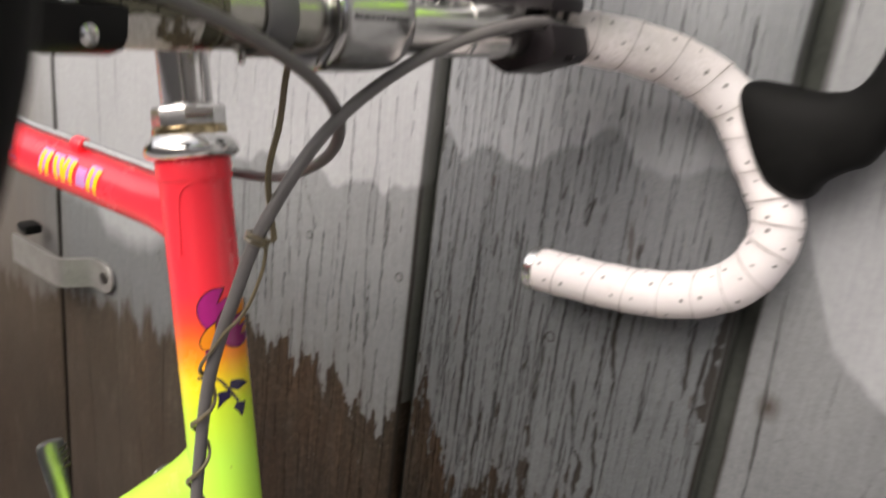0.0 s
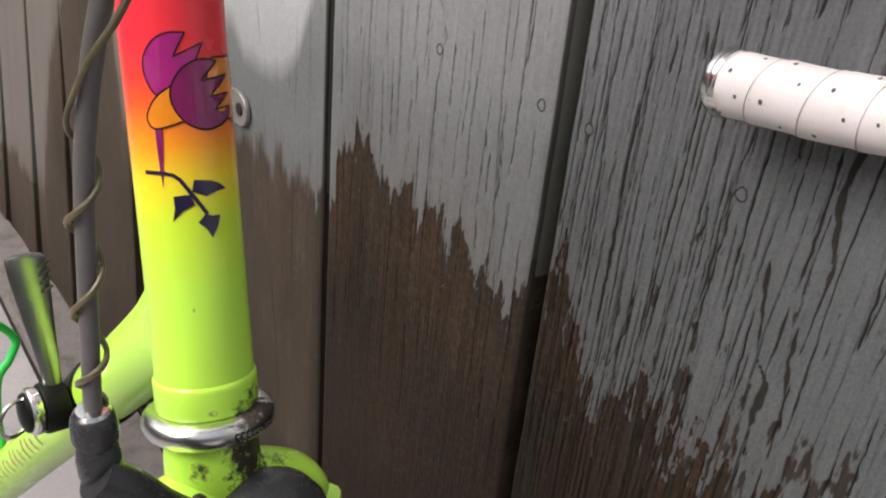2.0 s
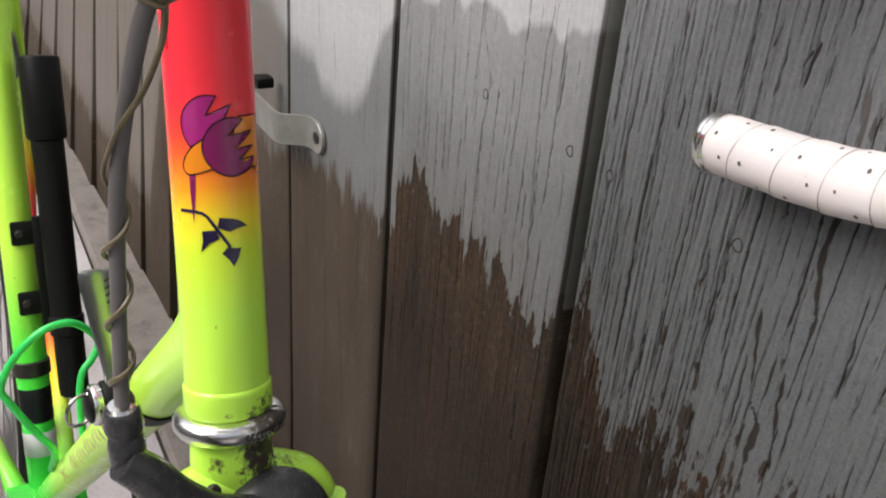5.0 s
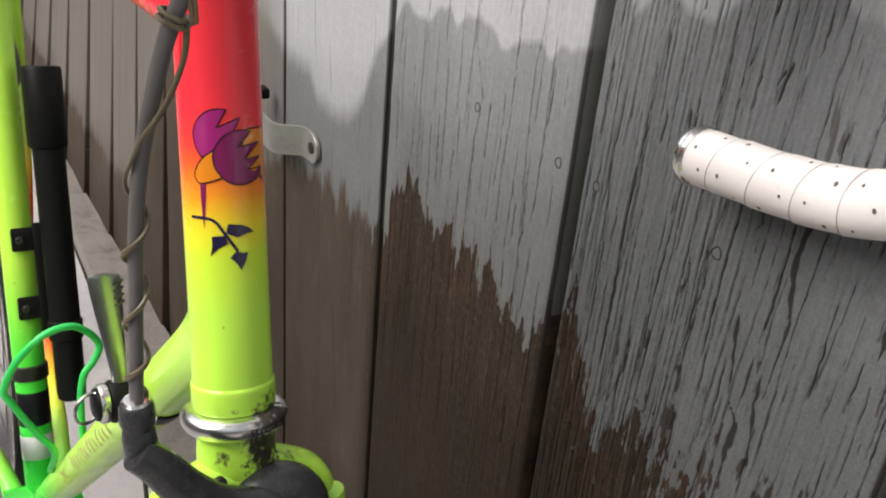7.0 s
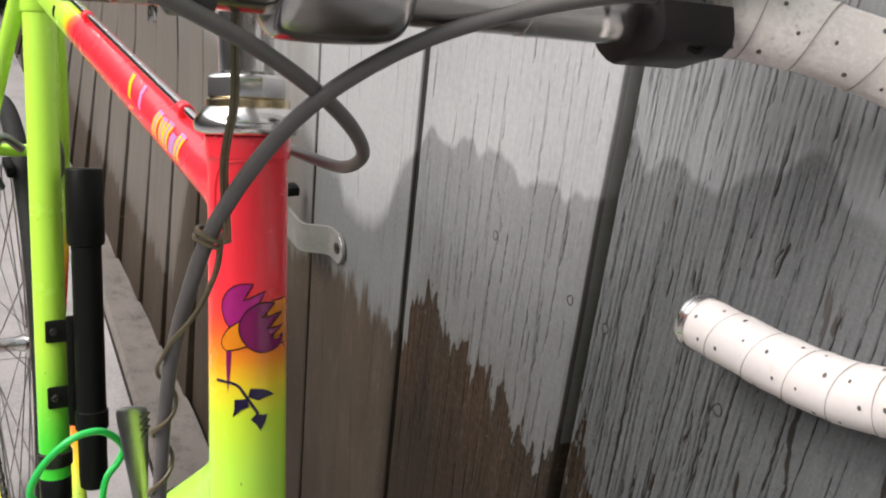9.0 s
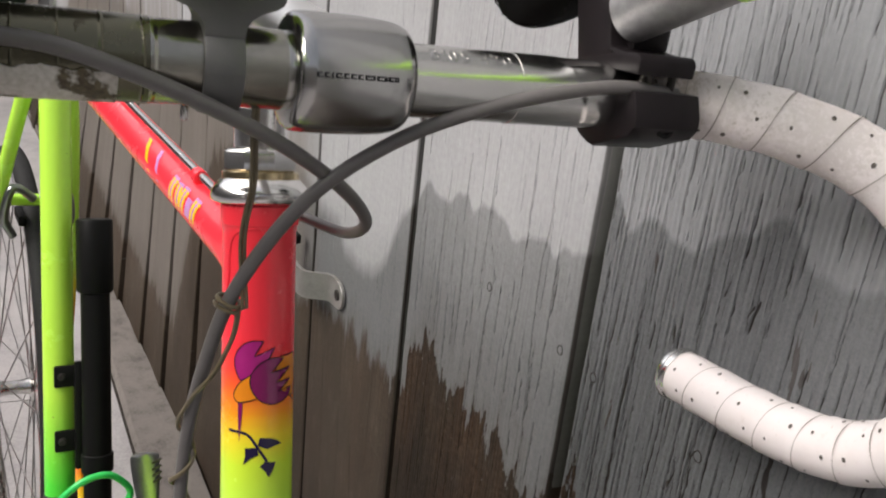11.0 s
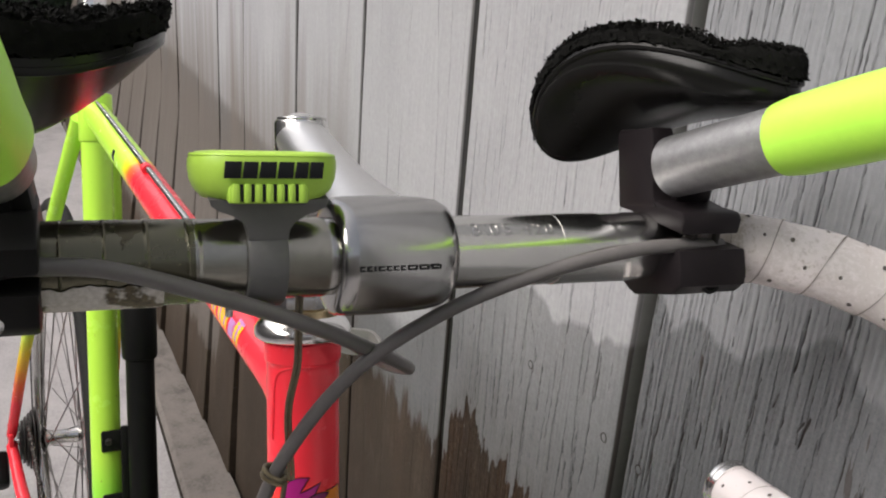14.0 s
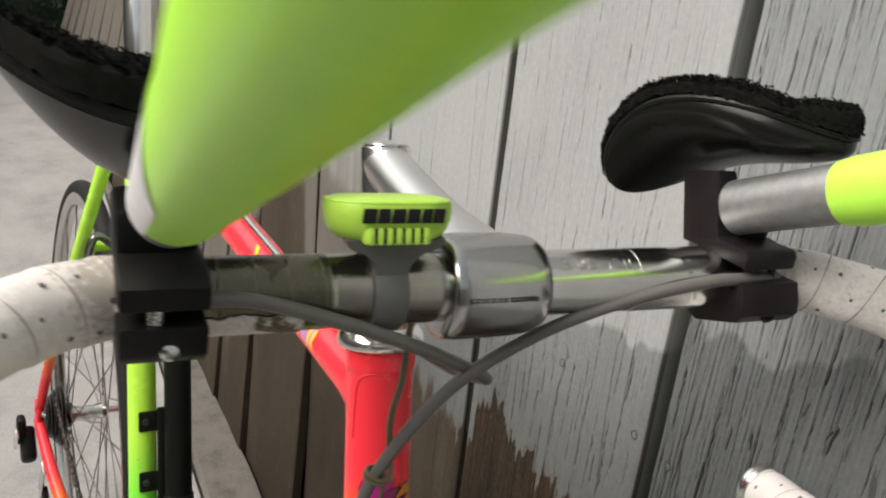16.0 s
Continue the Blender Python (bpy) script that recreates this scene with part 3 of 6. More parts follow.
def turned(base, way, profile, segs=32, side=None):
    """A turned body: profile of (distance along way, radius)."""
    base, way = Vector(base), Vector(way).normalized()
    s = (Vector(side) if side else way.cross(Vector((0, 0, 1)) if abs(way.z) < 0.9 else Vector((1, 0, 0))))
    s = (s - way * s.dot(way)).normalized()
    u = way.cross(s)
    rings = [[base + way * d + (s * math.cos(2 * math.pi * k / segs) + u * math.sin(2 * math.pi * k / segs)) * max(r, 1e-5) for k in range(segs)] for d, r in profile]
    return loft(rings)


def rounded(base, way, length, r, edge=0.0008, segs=32, side=None):
    return turned(base, way, [(0, r - edge), (edge * 0.3, r - edge * 0.3), (edge, r), (length - edge, r), (length - edge * 0.3, r - edge * 0.3), (length, r - edge)], segs, side)


def block(o, ax, ay, az, size, edge=0.001, steps=2):
    """A box with rounded edges, centred on o, along the three axes."""
    bm = bmesh.new()
    bmesh.ops.create_cube(bm, size=1)
    for v in bm.verts:
        v.co = Vector((v.co.x * size[0], v.co.y * size[1], v.co.z * size[2]))
    bmesh.ops.bevel(bm, geom=list(bm.edges), offset=min(edge, min(size) * 0.45), segments=steps, affect="EDGES", profile=0.5)
    o, ax, ay, az = Vector(o), Vector(ax), Vector(ay), Vector(az)
    v = [o + ax * q.co.x + ay * q.co.y + az * q.co.z for q in bm.verts]
    bm.verts.index_update()
    f = [tuple(q.index for q in face.verts) for face in bm.faces]
    bm.free()
    return v, f


def prism(outline, o, ax, ay, az, depth, edge=0.0008):
    """An outline in the plane of ax, ay, pushed out along az and rounded at its rims."""
    bm = bmesh.new()
    vs = [bm.verts.new((x, y, 0)) for x, y in outline]
    face = bm.faces.new(vs)
    out = bmesh.ops.extrude_face_region(bm, geom=[face])
    for e in out["geom"]:
        if isinstance(e, bmesh.types.BMVert):
            e.co.z += depth
    if edge:
        rim = [e for e in bm.edges if abs(e.verts[0].co.z - e.verts[1].co.z) < 1e-7]
        bmesh.ops.bevel(bm, geom=rim, offset=edge, segments=2, affect="EDGES", profile=0.5)
    o, ax, ay, az = Vector(o), Vector(ax), Vector(ay), Vector(az)
    v = [o + ax * q.co.x + ay * q.co.y + az * q.co.z for q in bm.verts]
    bm.verts.index_update()
    f = [tuple(q.index for q in g.verts) for g in bm.faces]
    bm.free()
    return v, f


def part(name, geo, material, parent, label="", smooth=True):
    return as_object(name, geo[0], geo[1], material, parent, label, smooth)


# ---- ground, kerb, fence ----
def slab(name, x0, x1, y0, y1, z0, z1, material, label, edge=0.01):
    o = Vector(((x0 + x1) / 2, (y0 + y1) / 2, (z0 + z1) / 2))
    v, f = block((0, 0, 0), (1, 0, 0), (0, 1, 0), (0, 0, 1), (x1 - x0, y1 - y0, z1 - z0), edge)
    ob = as_object(name, v, f, material, None, label, True, Matrix.Translation(o))
    return tagged(ob, kind="structure")


gv, gf = [], []
for i in range(41):
    for j in range(41):
        gx, gy = (i / 20 - 1), (j / 20 - 1)
        gv.append((gx * abs(gx) * 60, gy * abs(gy) * 60, 0.006 * noise.noise((gx * 40, gy * 40, 0))))
for i in range(40):
    for j in range(40):
        gf.append((i * 41 + j, (i + 1) * 41 + j, (i + 1) * 41 + j + 1, i * 41 + j + 1))
tagged(as_object("ground", gv, gf, M_GROUND, None, "pale grey worn concrete paving beside the fence"), kind="structure")

kerb_v, kerb_f = [], []
for i in range(61):
    kx = -4.0 + i * 0.1
    back = -0.032 - 0.045 * max(0.0, -1.0 - kx)
    for y, z in ((-0.128, -0.02), (-0.128, 0.022), (-0.120, 0.030), (back, 0.028), (back, -0.02)):
        kerb_v.append((kx, y + 0.004 * noise.noise((kx * 3, z * 40, 1)), z + 0.004 * noise.noise((kx * 4, y * 30, 2))))
for i in range(60):
    for k in range(4):
        kerb_f.append((i * 5 + k, i * 5 + k + 1, (i + 1) * 5 + k + 1, (i + 1) * 5 + k))
tagged(as_object("kerb", kerb_v, kerb_f, M_KERB, None, "low worn grey stone kerb along the foot of the fence"), kind="structure")

# walls added out of view to block low sky and darken reflections
slab("wall_yard", -7.0, 6.0, -3.3, -3.1, -0.02, 2.5, M_YARD, "unseen plain dull wall, added to block low sky and darken reflections", 0.01)
slab("wall_end", 3.2, 3.4, -3.1, 0.03, -0.02, 2.2, M_YARD, "unseen plain dull end wall, added to close the setting", 0.01)

# filler added behind the kerb, in the dark brown of the board feet
slab("soil_strip", -4.0, 2.0, -0.13, 0.03, -0.05, 0.014, M_DARKBROWN, "added dark filler between kerb and fence, coloured like the board feet", 0.002)
fence = slab("wall_fence", -6.2, 2.2, 0.018, 0.045, -0.02, 1.9, M_BACKING, "tall fence of wide weathered grey-painted boards over dark backing", 0.004)

# slab added close behind the far gaps so that they render less black
slab("fence_lining", -5.0, -0.25, 0.0065, 0.0172, 0.0, 1.88, M_GAPBACK, "added slab behind the far gaps, making them shallower and less dark", 0.001)


def board_mesh(width, height, depth, foot):
    """A board with eased and slightly wavering long edges, front face on y = 0."""
    v, f, rows = [], [], 26
    prof = [(-0.5, 1.0), (-0.5, 0.10), (-0.493, 0.03), (-0.478, 0.0), (-0.16, -0.02), (0.17, -0.015), (0.478, 0.0), (0.493, 0.03), (0.5, 0.10), (0.5, 1.0)]
    for i in range(rows + 1):
        z = height * i / rows
        for a, d in prof:
            wob = 0.0009 * noise.noise((a * 3, z * 7, 4)) + 0.0005 * noise.noise((a * 5, z * 31, 9))
            v.append((a * width + (wob if abs(a) > 0.4 else 0), d * depth + 0.4 * wob - foot * max(0.0, 1 - z / 0.6), z))
    m = len(prof)
    for i in range(rows):
        for k in range(m):
            f.append((i * m + k, i * m + (k + 1) % m, (i + 1) * m + (k + 1) % m, (i + 1) * m + k))
    f += [tuple(range(m))[::-1], tuple(range(rows * m, rows * m + m))]
    me = bpy.data.meshes.new("board")
    me.from_pydata(v, [], f)
    me.polygons.foreach_set("use_smooth", [True] * len(me.polygons))
    me.set_sharp_from_angle(angle=radians(50))
    me.materials.append(M_FENCE)
    return me


def relief_board(width, left, seed, step, lanes, splits_at):
    """A board whose face is torn by grain grooves: lanes of (from, to, spacing, width, depth, how broken), and long splits drawn singly."""
    rng = np.random.default_rng(seed)
    depth, height = 0.016, 1.86
    cols = np.arange(-width / 2 + 0.004, width / 2 - 0.004, step)
    rows = np.concatenate([np.linspace(0, 0.50, 9)[:-1], np.arange(0.50, 1.20, 0.002), np.linspace(1.20, height, 12)])
    sink = np.zeros((len(rows), len(cols)))

    def groove(line_x, line_z, wide, deep):
        z0, z1 = min(line_z), max(line_z)
        k0, k1 = np.searchsorted(rows, z0), np.searchsorted(rows, z1)
        if k1 - k0 < 3:
            return
        zz = rows[k0:k1]
        order = np.argsort(line_z)
        cx = np.interp(zz, np.array(line_z)[order], np.array(line_x)[order])
        knots = np.linspace(z0, z1, max(3, int((z1 - z0) / 0.004)))
        cx = cx + np.interp(zz, knots, rng.normal(0, 0.25 * wide + 0.00013, len(knots)))
        knots = np.linspace(z0, z1, max(3, int((z1 - z0) / 0.0045)))
        swell = np.interp(zz, knots, rng.uniform(0.25, 1.35, len(knots)))
        q = (zz - z0) / (z1 - z0)
        half = wide * swell * np.minimum(1, 6 * np.minimum(q, 1 - q)) ** 0.7 + 1e-5
        a, b = np.searchsorted(cols, cx.min() - 2 * wide - 0.001), np.searchsorted(cols, cx.max() + 2 * wide + 0.001)
        d = np.abs(cols[None, a:b] - cx[:, None]) / half[:, None]
        sink[k0:k1, a:b] = np.maximum(sink[k0:k1, a:b], deep * np.clip(1.7 - 1.3 * d, 0, 1) * np.minimum(1, half / 0.00022)[:, None])

    mid = left + width / 2
    for a, b, gap, wide, deep, broken in lanes:
        x = a
        while x < b:
            z = 0.48 + rng.uniform(0, 0.05)
            drift, phase = rng.normal(0, 0.004), rng.uniform(0, 6)
            while z < 1.22:
                ln = rng.uniform(0.04, 0.26) * (1.3 - broken)
                zs = np.arange(z, z + ln, 0.008)
                if len(zs) > 3:
                    groove(x - mid + drift * (zs - 0.8) + 0.0009 * np.sin(zs * 19 + phase) + 0.0005 * np.sin(zs * 47 + 2 * phase), zs, wide * rng.uniform(0.5, 1.35) * (1.55 if z + ln / 2 < 0.78 else 1.0), deep * rng.uniform(0.6, 1.3))
                z += ln + rng.uniform(0.002, 0.075) * broken
            x += gap * rng.uniform(0.55, 1.45)
    for pts, wide, deep in splits_at:
        groove([p[0] - mid for p in pts], [p[1] for p in pts], wide, deep)
    ripple = 0.00022 * np.sin((cols[None, :] + 0.0012 * np.sin(rows[:, None] * 13)) * 2 * np.pi / 0.0041) * (1.0 if len(lanes) > 2 else 0.25)
    y = -0.0002 + np.maximum(sink, 0) + ripple * (sink < 0.0002)
    xs = np.concatenate([[-0.5 * width, -0.5 * width, -0.493 * width], cols, [0.493 * width, 0.5 * width, 0.5 * width]])
    m, k = len(xs), len(rows)
    yy = np.concatenate([np.tile([depth, 0.10 * depth, 0.03 * depth], (k, 1)), y, np.tile([0.03 * depth, 0.10 * depth, depth], (k, 1))], axis=1)
    waver = np.array([0.0011 * noise.noise((left * 3, z * 7, 4)) + 0.0006 * noise.noise((left * 5, z * 31, 9)) for z in rows])
    xx = np.tile(xs, (k, 1))
    xx[:, :3] += waver[:, None]
    xx[:, -3:] -= waver[::-1, None]
    co = np.stack([xx, yy, np.tile(rows[:, None], (1, m))], axis=2).reshape(-1, 3)
    i = (np.arange(k - 1)[:, None] * m + np.arange(m - 1)[None, :]).reshape(-1)
    quads = np.stack([i, i + 1, i + m + 1, i + m], axis=1)
    me = bpy.data.meshes.new("board")
    me.from_pydata(co.tolist(), [], quads.tolist())
    me.polygons.foreach_set("use_smooth", [True] * len(me.polygons))
    me.set_sharp_from_angle(angle=radians(60))
    me.materials.append(M_FENCE)
    return me


# long splits, as lines of (x, z), half width and depth
ROUGH_SPLITS = [
    ([(0.157, 0.795), (0.153, 0.766), (0.154, 0.751), (0.158, 0.732)], 0.0017, 0.0016), ([(0.127, 0.789), (0.130, 0.770), (0.127, 0.764)], 0.0009, 0.0013), ([(0.131, 0.722), (0.133, 0.705), (0.135, 0.694), (0.138, 0.676)], 0.0011, 0.0014),
    ([(0.056, 0.801), (0.056, 0.783)], 0.0010, 0.0014), ([(0.072, 0.807), (0.073, 0.795)], 0.0008, 0.0013), ([(0.042, 0.768), (0.042, 0.722), (0.043, 0.685), (0.043, 0.63)], 0.0008, 0.0015),
    ([(0.065, 0.672), (0.064, 0.643), (0.055, 0.609)], 0.0009, 0.0015), ([(0.106, 0.739), (0.105, 0.702), (0.104, 0.657)], 0.0008, 0.0014), ([(0.094, 0.733), (0.095, 0.712)], 0.0007, 0.0012),
    ([(0.118, 0.691), (0.120, 0.664)], 0.0009, 0.0013), ([(0.151, 0.755), (0.150, 0.709)], 0.0005, 0.0012), ([(0.153, 0.699), (0.154, 0.677), (0.160, 0.645)], 0.0015, 0.0014),
    ([(0.138, 0.673), (0.148, 0.663), (0.145, 0.637)], 0.0022, 0.0014), ([(0.132, 0.843), (0.132, 0.828)], 0.0007, 0.0013), ([(0.121, 0.842), (0.117, 0.833)], 0.0007, 0.0013), ([(0.108, 0.839), (0.107, 0.816)], 0.0005, 0.0012),
    ([(0.108, 0.776), (0.105, 0.756), (0.104, 0.726)], 0.0006, 0.0013), ([(0.131, 0.918), (0.131, 0.896)], 0.0006, 0.0015), ([(0.123, 0.846), (0.120, 0.825)], 0.0008, 0.0014), ([(0.103, 0.848), (0.100, 0.836)], 0.0006, 0.0013),
    ([(0.136, 0.907), (0.136, 0.849)], 0.0005, 0.0013), ([(0.202, 0.791), (0.202, 0.772), (0.204, 0.738)], 0.0016, 0.0014), ([(0.218, 0.809), (0.218, 0.779), (0.219, 0.737), (0.223, 0.690)], 0.0034, 0.0014),
]
SMOOTH_SPLITS = [
    ([(-0.128, 0.86), (-0.131, 0.79), (-0.115, 0.754), (-0.121, 0.723), (-0.122, 0.674), (-0.122, 0.595)], 0.00050, 0.0014), ([(-0.209, 0.74), (-0.212, 0.67)], 0.00042, 0.0013), ([(-0.181, 0.751), (-0.174, 0.68)], 0.00042, 0.0013), ([(-0.166, 0.77), (-0.162, 0.662)], 0.0005, 0.0011),
    ([(-0.144, 0.738), (-0.142, 0.70)], 0.0005, 0.0011), ([(-0.090, 0.782), (-0.088, 0.734), (-0.091, 0.695)], 0.00042, 0.0013), ([(-0.060, 0.91), (-0.056, 0.82), (-0.060, 0.79), (-0.059, 0.754), (-0.053, 0.664)], 0.00042, 0.0013), ([(-0.062, 0.699), (-0.062, 0.668)], 0.0006, 0.0012),
    ([(-0.051, 0.718), (-0.051, 0.653), (-0.052, 0.624)], 0.0005, 0.0011), ([(-0.184, 0.722), (-0.181, 0.641)], 0.0005, 0.0011), ([(-0.199, 0.809), (-0.204, 0.702)], 0.00042, 0.0013), ([(-0.083, 0.877), (-0.080, 0.735)], 0.00042, 0.0013),
]
EDGES = [0.99, 0.74, 0.487, 0.235, 0.0, -0.255, -0.505, -0.75, -1.05, -1.25, -1.455, -1.70, -1.95, -2.205, -2.45, -2.70, -2.95, -3.2, -3.45, -3.7, -3.95, -4.2, -4.45, -4.7]
made_boards = {}
for right, left in zip(EDGES[:-1], EDGES[1:]):
    gap = 0.0125 if right > -0.2 else 0.0095 if right > -0.3 else 0.0060
    width = round(right - left - gap, 4)
    mid_x = (left + right) / 2
    foot = round(0.034 * min(1.0, max(0.0, (-0.6 - mid_x) / 0.4)) + 0.045 * max(0.0, -1.0 - mid_x), 3)
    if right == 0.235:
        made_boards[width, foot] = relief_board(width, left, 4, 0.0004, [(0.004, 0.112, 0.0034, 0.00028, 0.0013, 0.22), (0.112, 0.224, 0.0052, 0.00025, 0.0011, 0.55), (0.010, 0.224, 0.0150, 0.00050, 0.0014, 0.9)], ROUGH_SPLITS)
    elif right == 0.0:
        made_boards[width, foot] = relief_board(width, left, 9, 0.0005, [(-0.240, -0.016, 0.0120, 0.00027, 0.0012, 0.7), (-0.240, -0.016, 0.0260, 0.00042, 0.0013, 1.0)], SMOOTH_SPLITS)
    elif (width, foot) not in made_boards:
        made_boards[width, foot] = board_mesh(width, 1.86, 0.016, foot)
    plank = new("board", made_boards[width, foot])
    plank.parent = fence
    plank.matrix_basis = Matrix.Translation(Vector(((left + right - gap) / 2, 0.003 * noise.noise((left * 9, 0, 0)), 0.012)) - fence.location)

# painted-over nail heads, each in a ring where the paint has cracked
for nx, nz, left in ((0.013, 0.752, 0.0), (0.109, 0.756, 0.0), (-0.121, 0.757, -0.255), (-0.024, 0.753, -0.255)):
    face = 0.003 * noise.noise((left * 9, 0, 0)) - 0.0002
    nail = as_object("nail", *turned((0, 0, 0), (0, -1, 0), [(-0.001, 0.0026), (0.0001, 0.0025), (0.0003, 0.0018), (0.0002, 0.0)], 14), M_FENCE, fence)
    nail.location = Vector((nx, face, nz)) - fence.location
    ring = as_object("nail_ring", *sweep([Vector((0.0029 * math.cos(g) * (1 + 0.10 * math.sin(3 * g + nx * 90)), 0, 0.0034 * math.sin(g))) for g in [2 * math.pi * k / 20 for k in range(21)]], 0.00042, 6), M_SEAMWOOD, fence)
    ring.location = Vector((nx, face, nz)) - fence.location

# dark evergreen hedge past the end of the fence
hedge = tagged(new("hedge"), "dark green clipped evergreen hedge past the fence end", "hedge")
hedge.location = (-5.5, -1.2, 0.0)
rng = random.Random(5)
hv, hf = [], []
for k in range(15000):
    hx, hy, hz = rng.uniform(-0.5, 0.5), rng.uniform(-1.6, 1.6), rng.uniform(0.03, 2.3)
    if rng.random() < 0.7:
        hx = 0.5 - abs(rng.gauss(0, 0.10))
    hx += 0.12 * noise.noise((hy * 2.2, hz * 2.2, 3))
    d = Vector((rng.gauss(0, 1), rng.gauss(0, 1), rng.gauss(0, 1))).normalized()
    e = d.orthogonal().normalized()
    o, ln, wd = Vector((hx, hy, hz)), rng.uniform(0.03, 0.055), rng.uniform(0.009, 0.016)
    b0 = len(hv)
    hv += [o, o + d * ln * 0.5 + e * wd, o + d * ln, o + d * ln * 0.5 - e * wd]
    hf.append((b0, b0 + 1, b0 + 2, b0 + 3))
tagged(as_object("leaf_mass", hv, hf, M_LEAF, hedge, "", False), kind="stuff")
# solid dark core, added for the shade between the leaves
core = []
for i in range(13):
    ring = []
    for k in range(24):
        g = 2 * math.pi * k / 24
        cs, sn = math.copysign(abs(math.cos(g)) ** 0.4, math.cos(g)), math.copysign(abs(math.sin(g)) ** 0.4, math.sin(g))
        m = 1 + 0.25 * noise.noise((cs * 2, sn * 5, i * 0.6))
        ring.append(Vector((0.34 * cs * m, 1.55 * sn, 0.02 + 2.2 * i / 12)))
    core.append(ring)
as_object("shaded_core", *loft(core), M_LEAF, hedge)
for hy in (-1.2, -0.4, 0.4, 1.2):
    as_object("trunk", *sweep([Vector((0, hy, -0.02)), Vector((0.03, hy + 0.05, 0.7)), Vector((-0.02, hy - 0.04, 1.5)), Vector((0.02, hy, 2.1))], lambda q, a: 0.05 - 0.04 * q, 10), M_DARKBROWN, hedge)

# ---- bicycle ----
F = Vector((0.99783, 0.06586, 0.0))
L = Vector((-0.06563, 0.99442, -0.08254))
U = Vector((-0.00544, 0.08236, 0.99659))
BASE = Vector((0.0559, -0.2979, 0.0027))
BIKE = Matrix(((F.x, L.x, U.x, BASE.x), (F.y, L.y, U.y, BASE.y), (F.z, L.z, U.z, BASE.z), (0, 0, 0, 1)))
TO_BIKE = BIKE.inverted()
bike = tagged(new("bicycle"), "racing bicycle fading from pink-red to lime green, leaning on the fence", "bicycle")
bike.matrix_world = BIKE


def B(x, y, z):
    """A place of the yard in the bicycle's own measure."""
    return TO_BIKE @ Vector((x, y, z))


def Bway(v):
    return (TO_BIKE.to_3x3() @ Vector(v)).normalized()


HEAD = Vector((-0.2634, 0.0, 0.9647)).normalized()


def head(s, f=0.0, y=0.0):
    """On the steering axis, s up it, f ahead of it, y towards the fence."""
    return Vector((0, 0, 0.8)) + HEAD * s + Vector((0.9647, 0, 0.2634)) * f + Vector((0, y, 0))


SEAT_WAY = Vector((-0.284, 0, 0.959)).normalized()
SEAT_TOP, BOTTOM, HUB = Vector((-0.600, 0, 0.866)), Vector((-0.428, 0, 0.285)), Vector((-0.838, 0, 0.345))

# frame tubes
head_tube = part("head_tube", turned(head(-0.0925), HEAD, [(0, 0.0165), (0.0004, 0.0172), (0.0012, 0.0175), (0.0095, 0.0174), (0.0108, 0.0174), (0.0113, 0.0171), (0.0118, 0.0166), (0.06, 0.0164), (0.12, 0.0164), (0.172, 0.0165), (0.1745, 0.0168), (0.1752, 0.0174), (0.183, 0.0175), (0.1838, 0.0173), (0.184, 0.0165)], 48), M_HEAD, bike, "red head tube fading through orange to lime")


def flared(a, b, r, flare, share):
    a, b = Vector(a), Vector(b)
    pts = line(a, b, 60)
    return sweep(pts, lambda q, g: r + flare * abs(math.sin(g)) * max(0.0, 1 - (1 - q) / share) ** 2.2, 32)


part("top_tube", flared((-0.600, 0, 0.862), head(0.0635) + Vector((-0.002, 0, 0)), 0.0127, 0.0065, 0.055), M_TOP, bike, "lime top tube fading to red")
part("down_tube", flared(BOTTOM, head(-0.058), 0.0152, 0.0050, 0.07), M_DOWN, bike, "green down tube fading to lime")
seat_tube = part("seat_tube", sweep(line(BOTTOM, SEAT_TOP, 20), 0.0146, 32), M_SEAT, bike, "lime seat tube fading to green")
part("seat_lug", rounded(SEAT_TOP - SEAT_WAY * 0.034, SEAT_WAY, 0.048, 0.0163, 0.002), M_TOP, bike)
part("seat_post", rounded(SEAT_TOP, SEAT_WAY, 0.16, 0.0134, 0.001), M_CHROME, bike, "polished alloy seat post")
part("bottom_bracket", rounded(BOTTOM + Vector((0, -0.034, 0)), (0, 1, 0), 0.068, 0.0215, 0.002), M_DOWN, bike)
for sy in (-1, 1):
    part("seat_stay", sweep(smooth_path([SEAT_TOP + Vector((-0.004, sy * 0.014, -0.012)), Vector((-0.655, sy * 0.031, 0.735)), Vector((-0.75, sy * 0.052, 0.535)), Vector((-0.832, sy * 0.064, 0.362))], 8), lambda q, a: 0.0082 - 0.0018 * q, 16), M_STAY, bike)
    part("chain_stay", sweep(smooth_path([BOTTOM + Vector((-0.012, sy * 0.022, 0.0)), Vector((-0.56, sy * 0.040, 0.303)), Vector((-0.72, sy * 0.058, 0.328)), Vector((-0.832, sy * 0.064, 0.345))], 8), lambda q, a: 0.0105 - 0.0035 * q, 16), M_CHAIN, bike)
    part("dropout", block(HUB + Vector((0.002, sy * 0.065, 0.006)), (1, 0, 0), (0, 1, 0), (0, 0, 1), (0.034, 0.006, 0.036), 0.002), M_CHAIN, bike)
part("brake_bridge", sweep(line((-0.690, -0.038, 0.668), (-0.690, 0.038, 0.668), 4), 0.0068, 16), M_STAY, bike)
rear_brake = part("rear_brake", joined([sweep(smooth_path([(-0.672, sy * 0.004, 0.675), (-0.664, sy * 0.026, 0.690), (-0.668, sy * 0.034, 0.655), (-0.676, sy * 0.024, 0.630)], 6), 0.0048, 10) for sy in (-1, 1)]), M_LEVER, bike, "silver rear brake caliper")
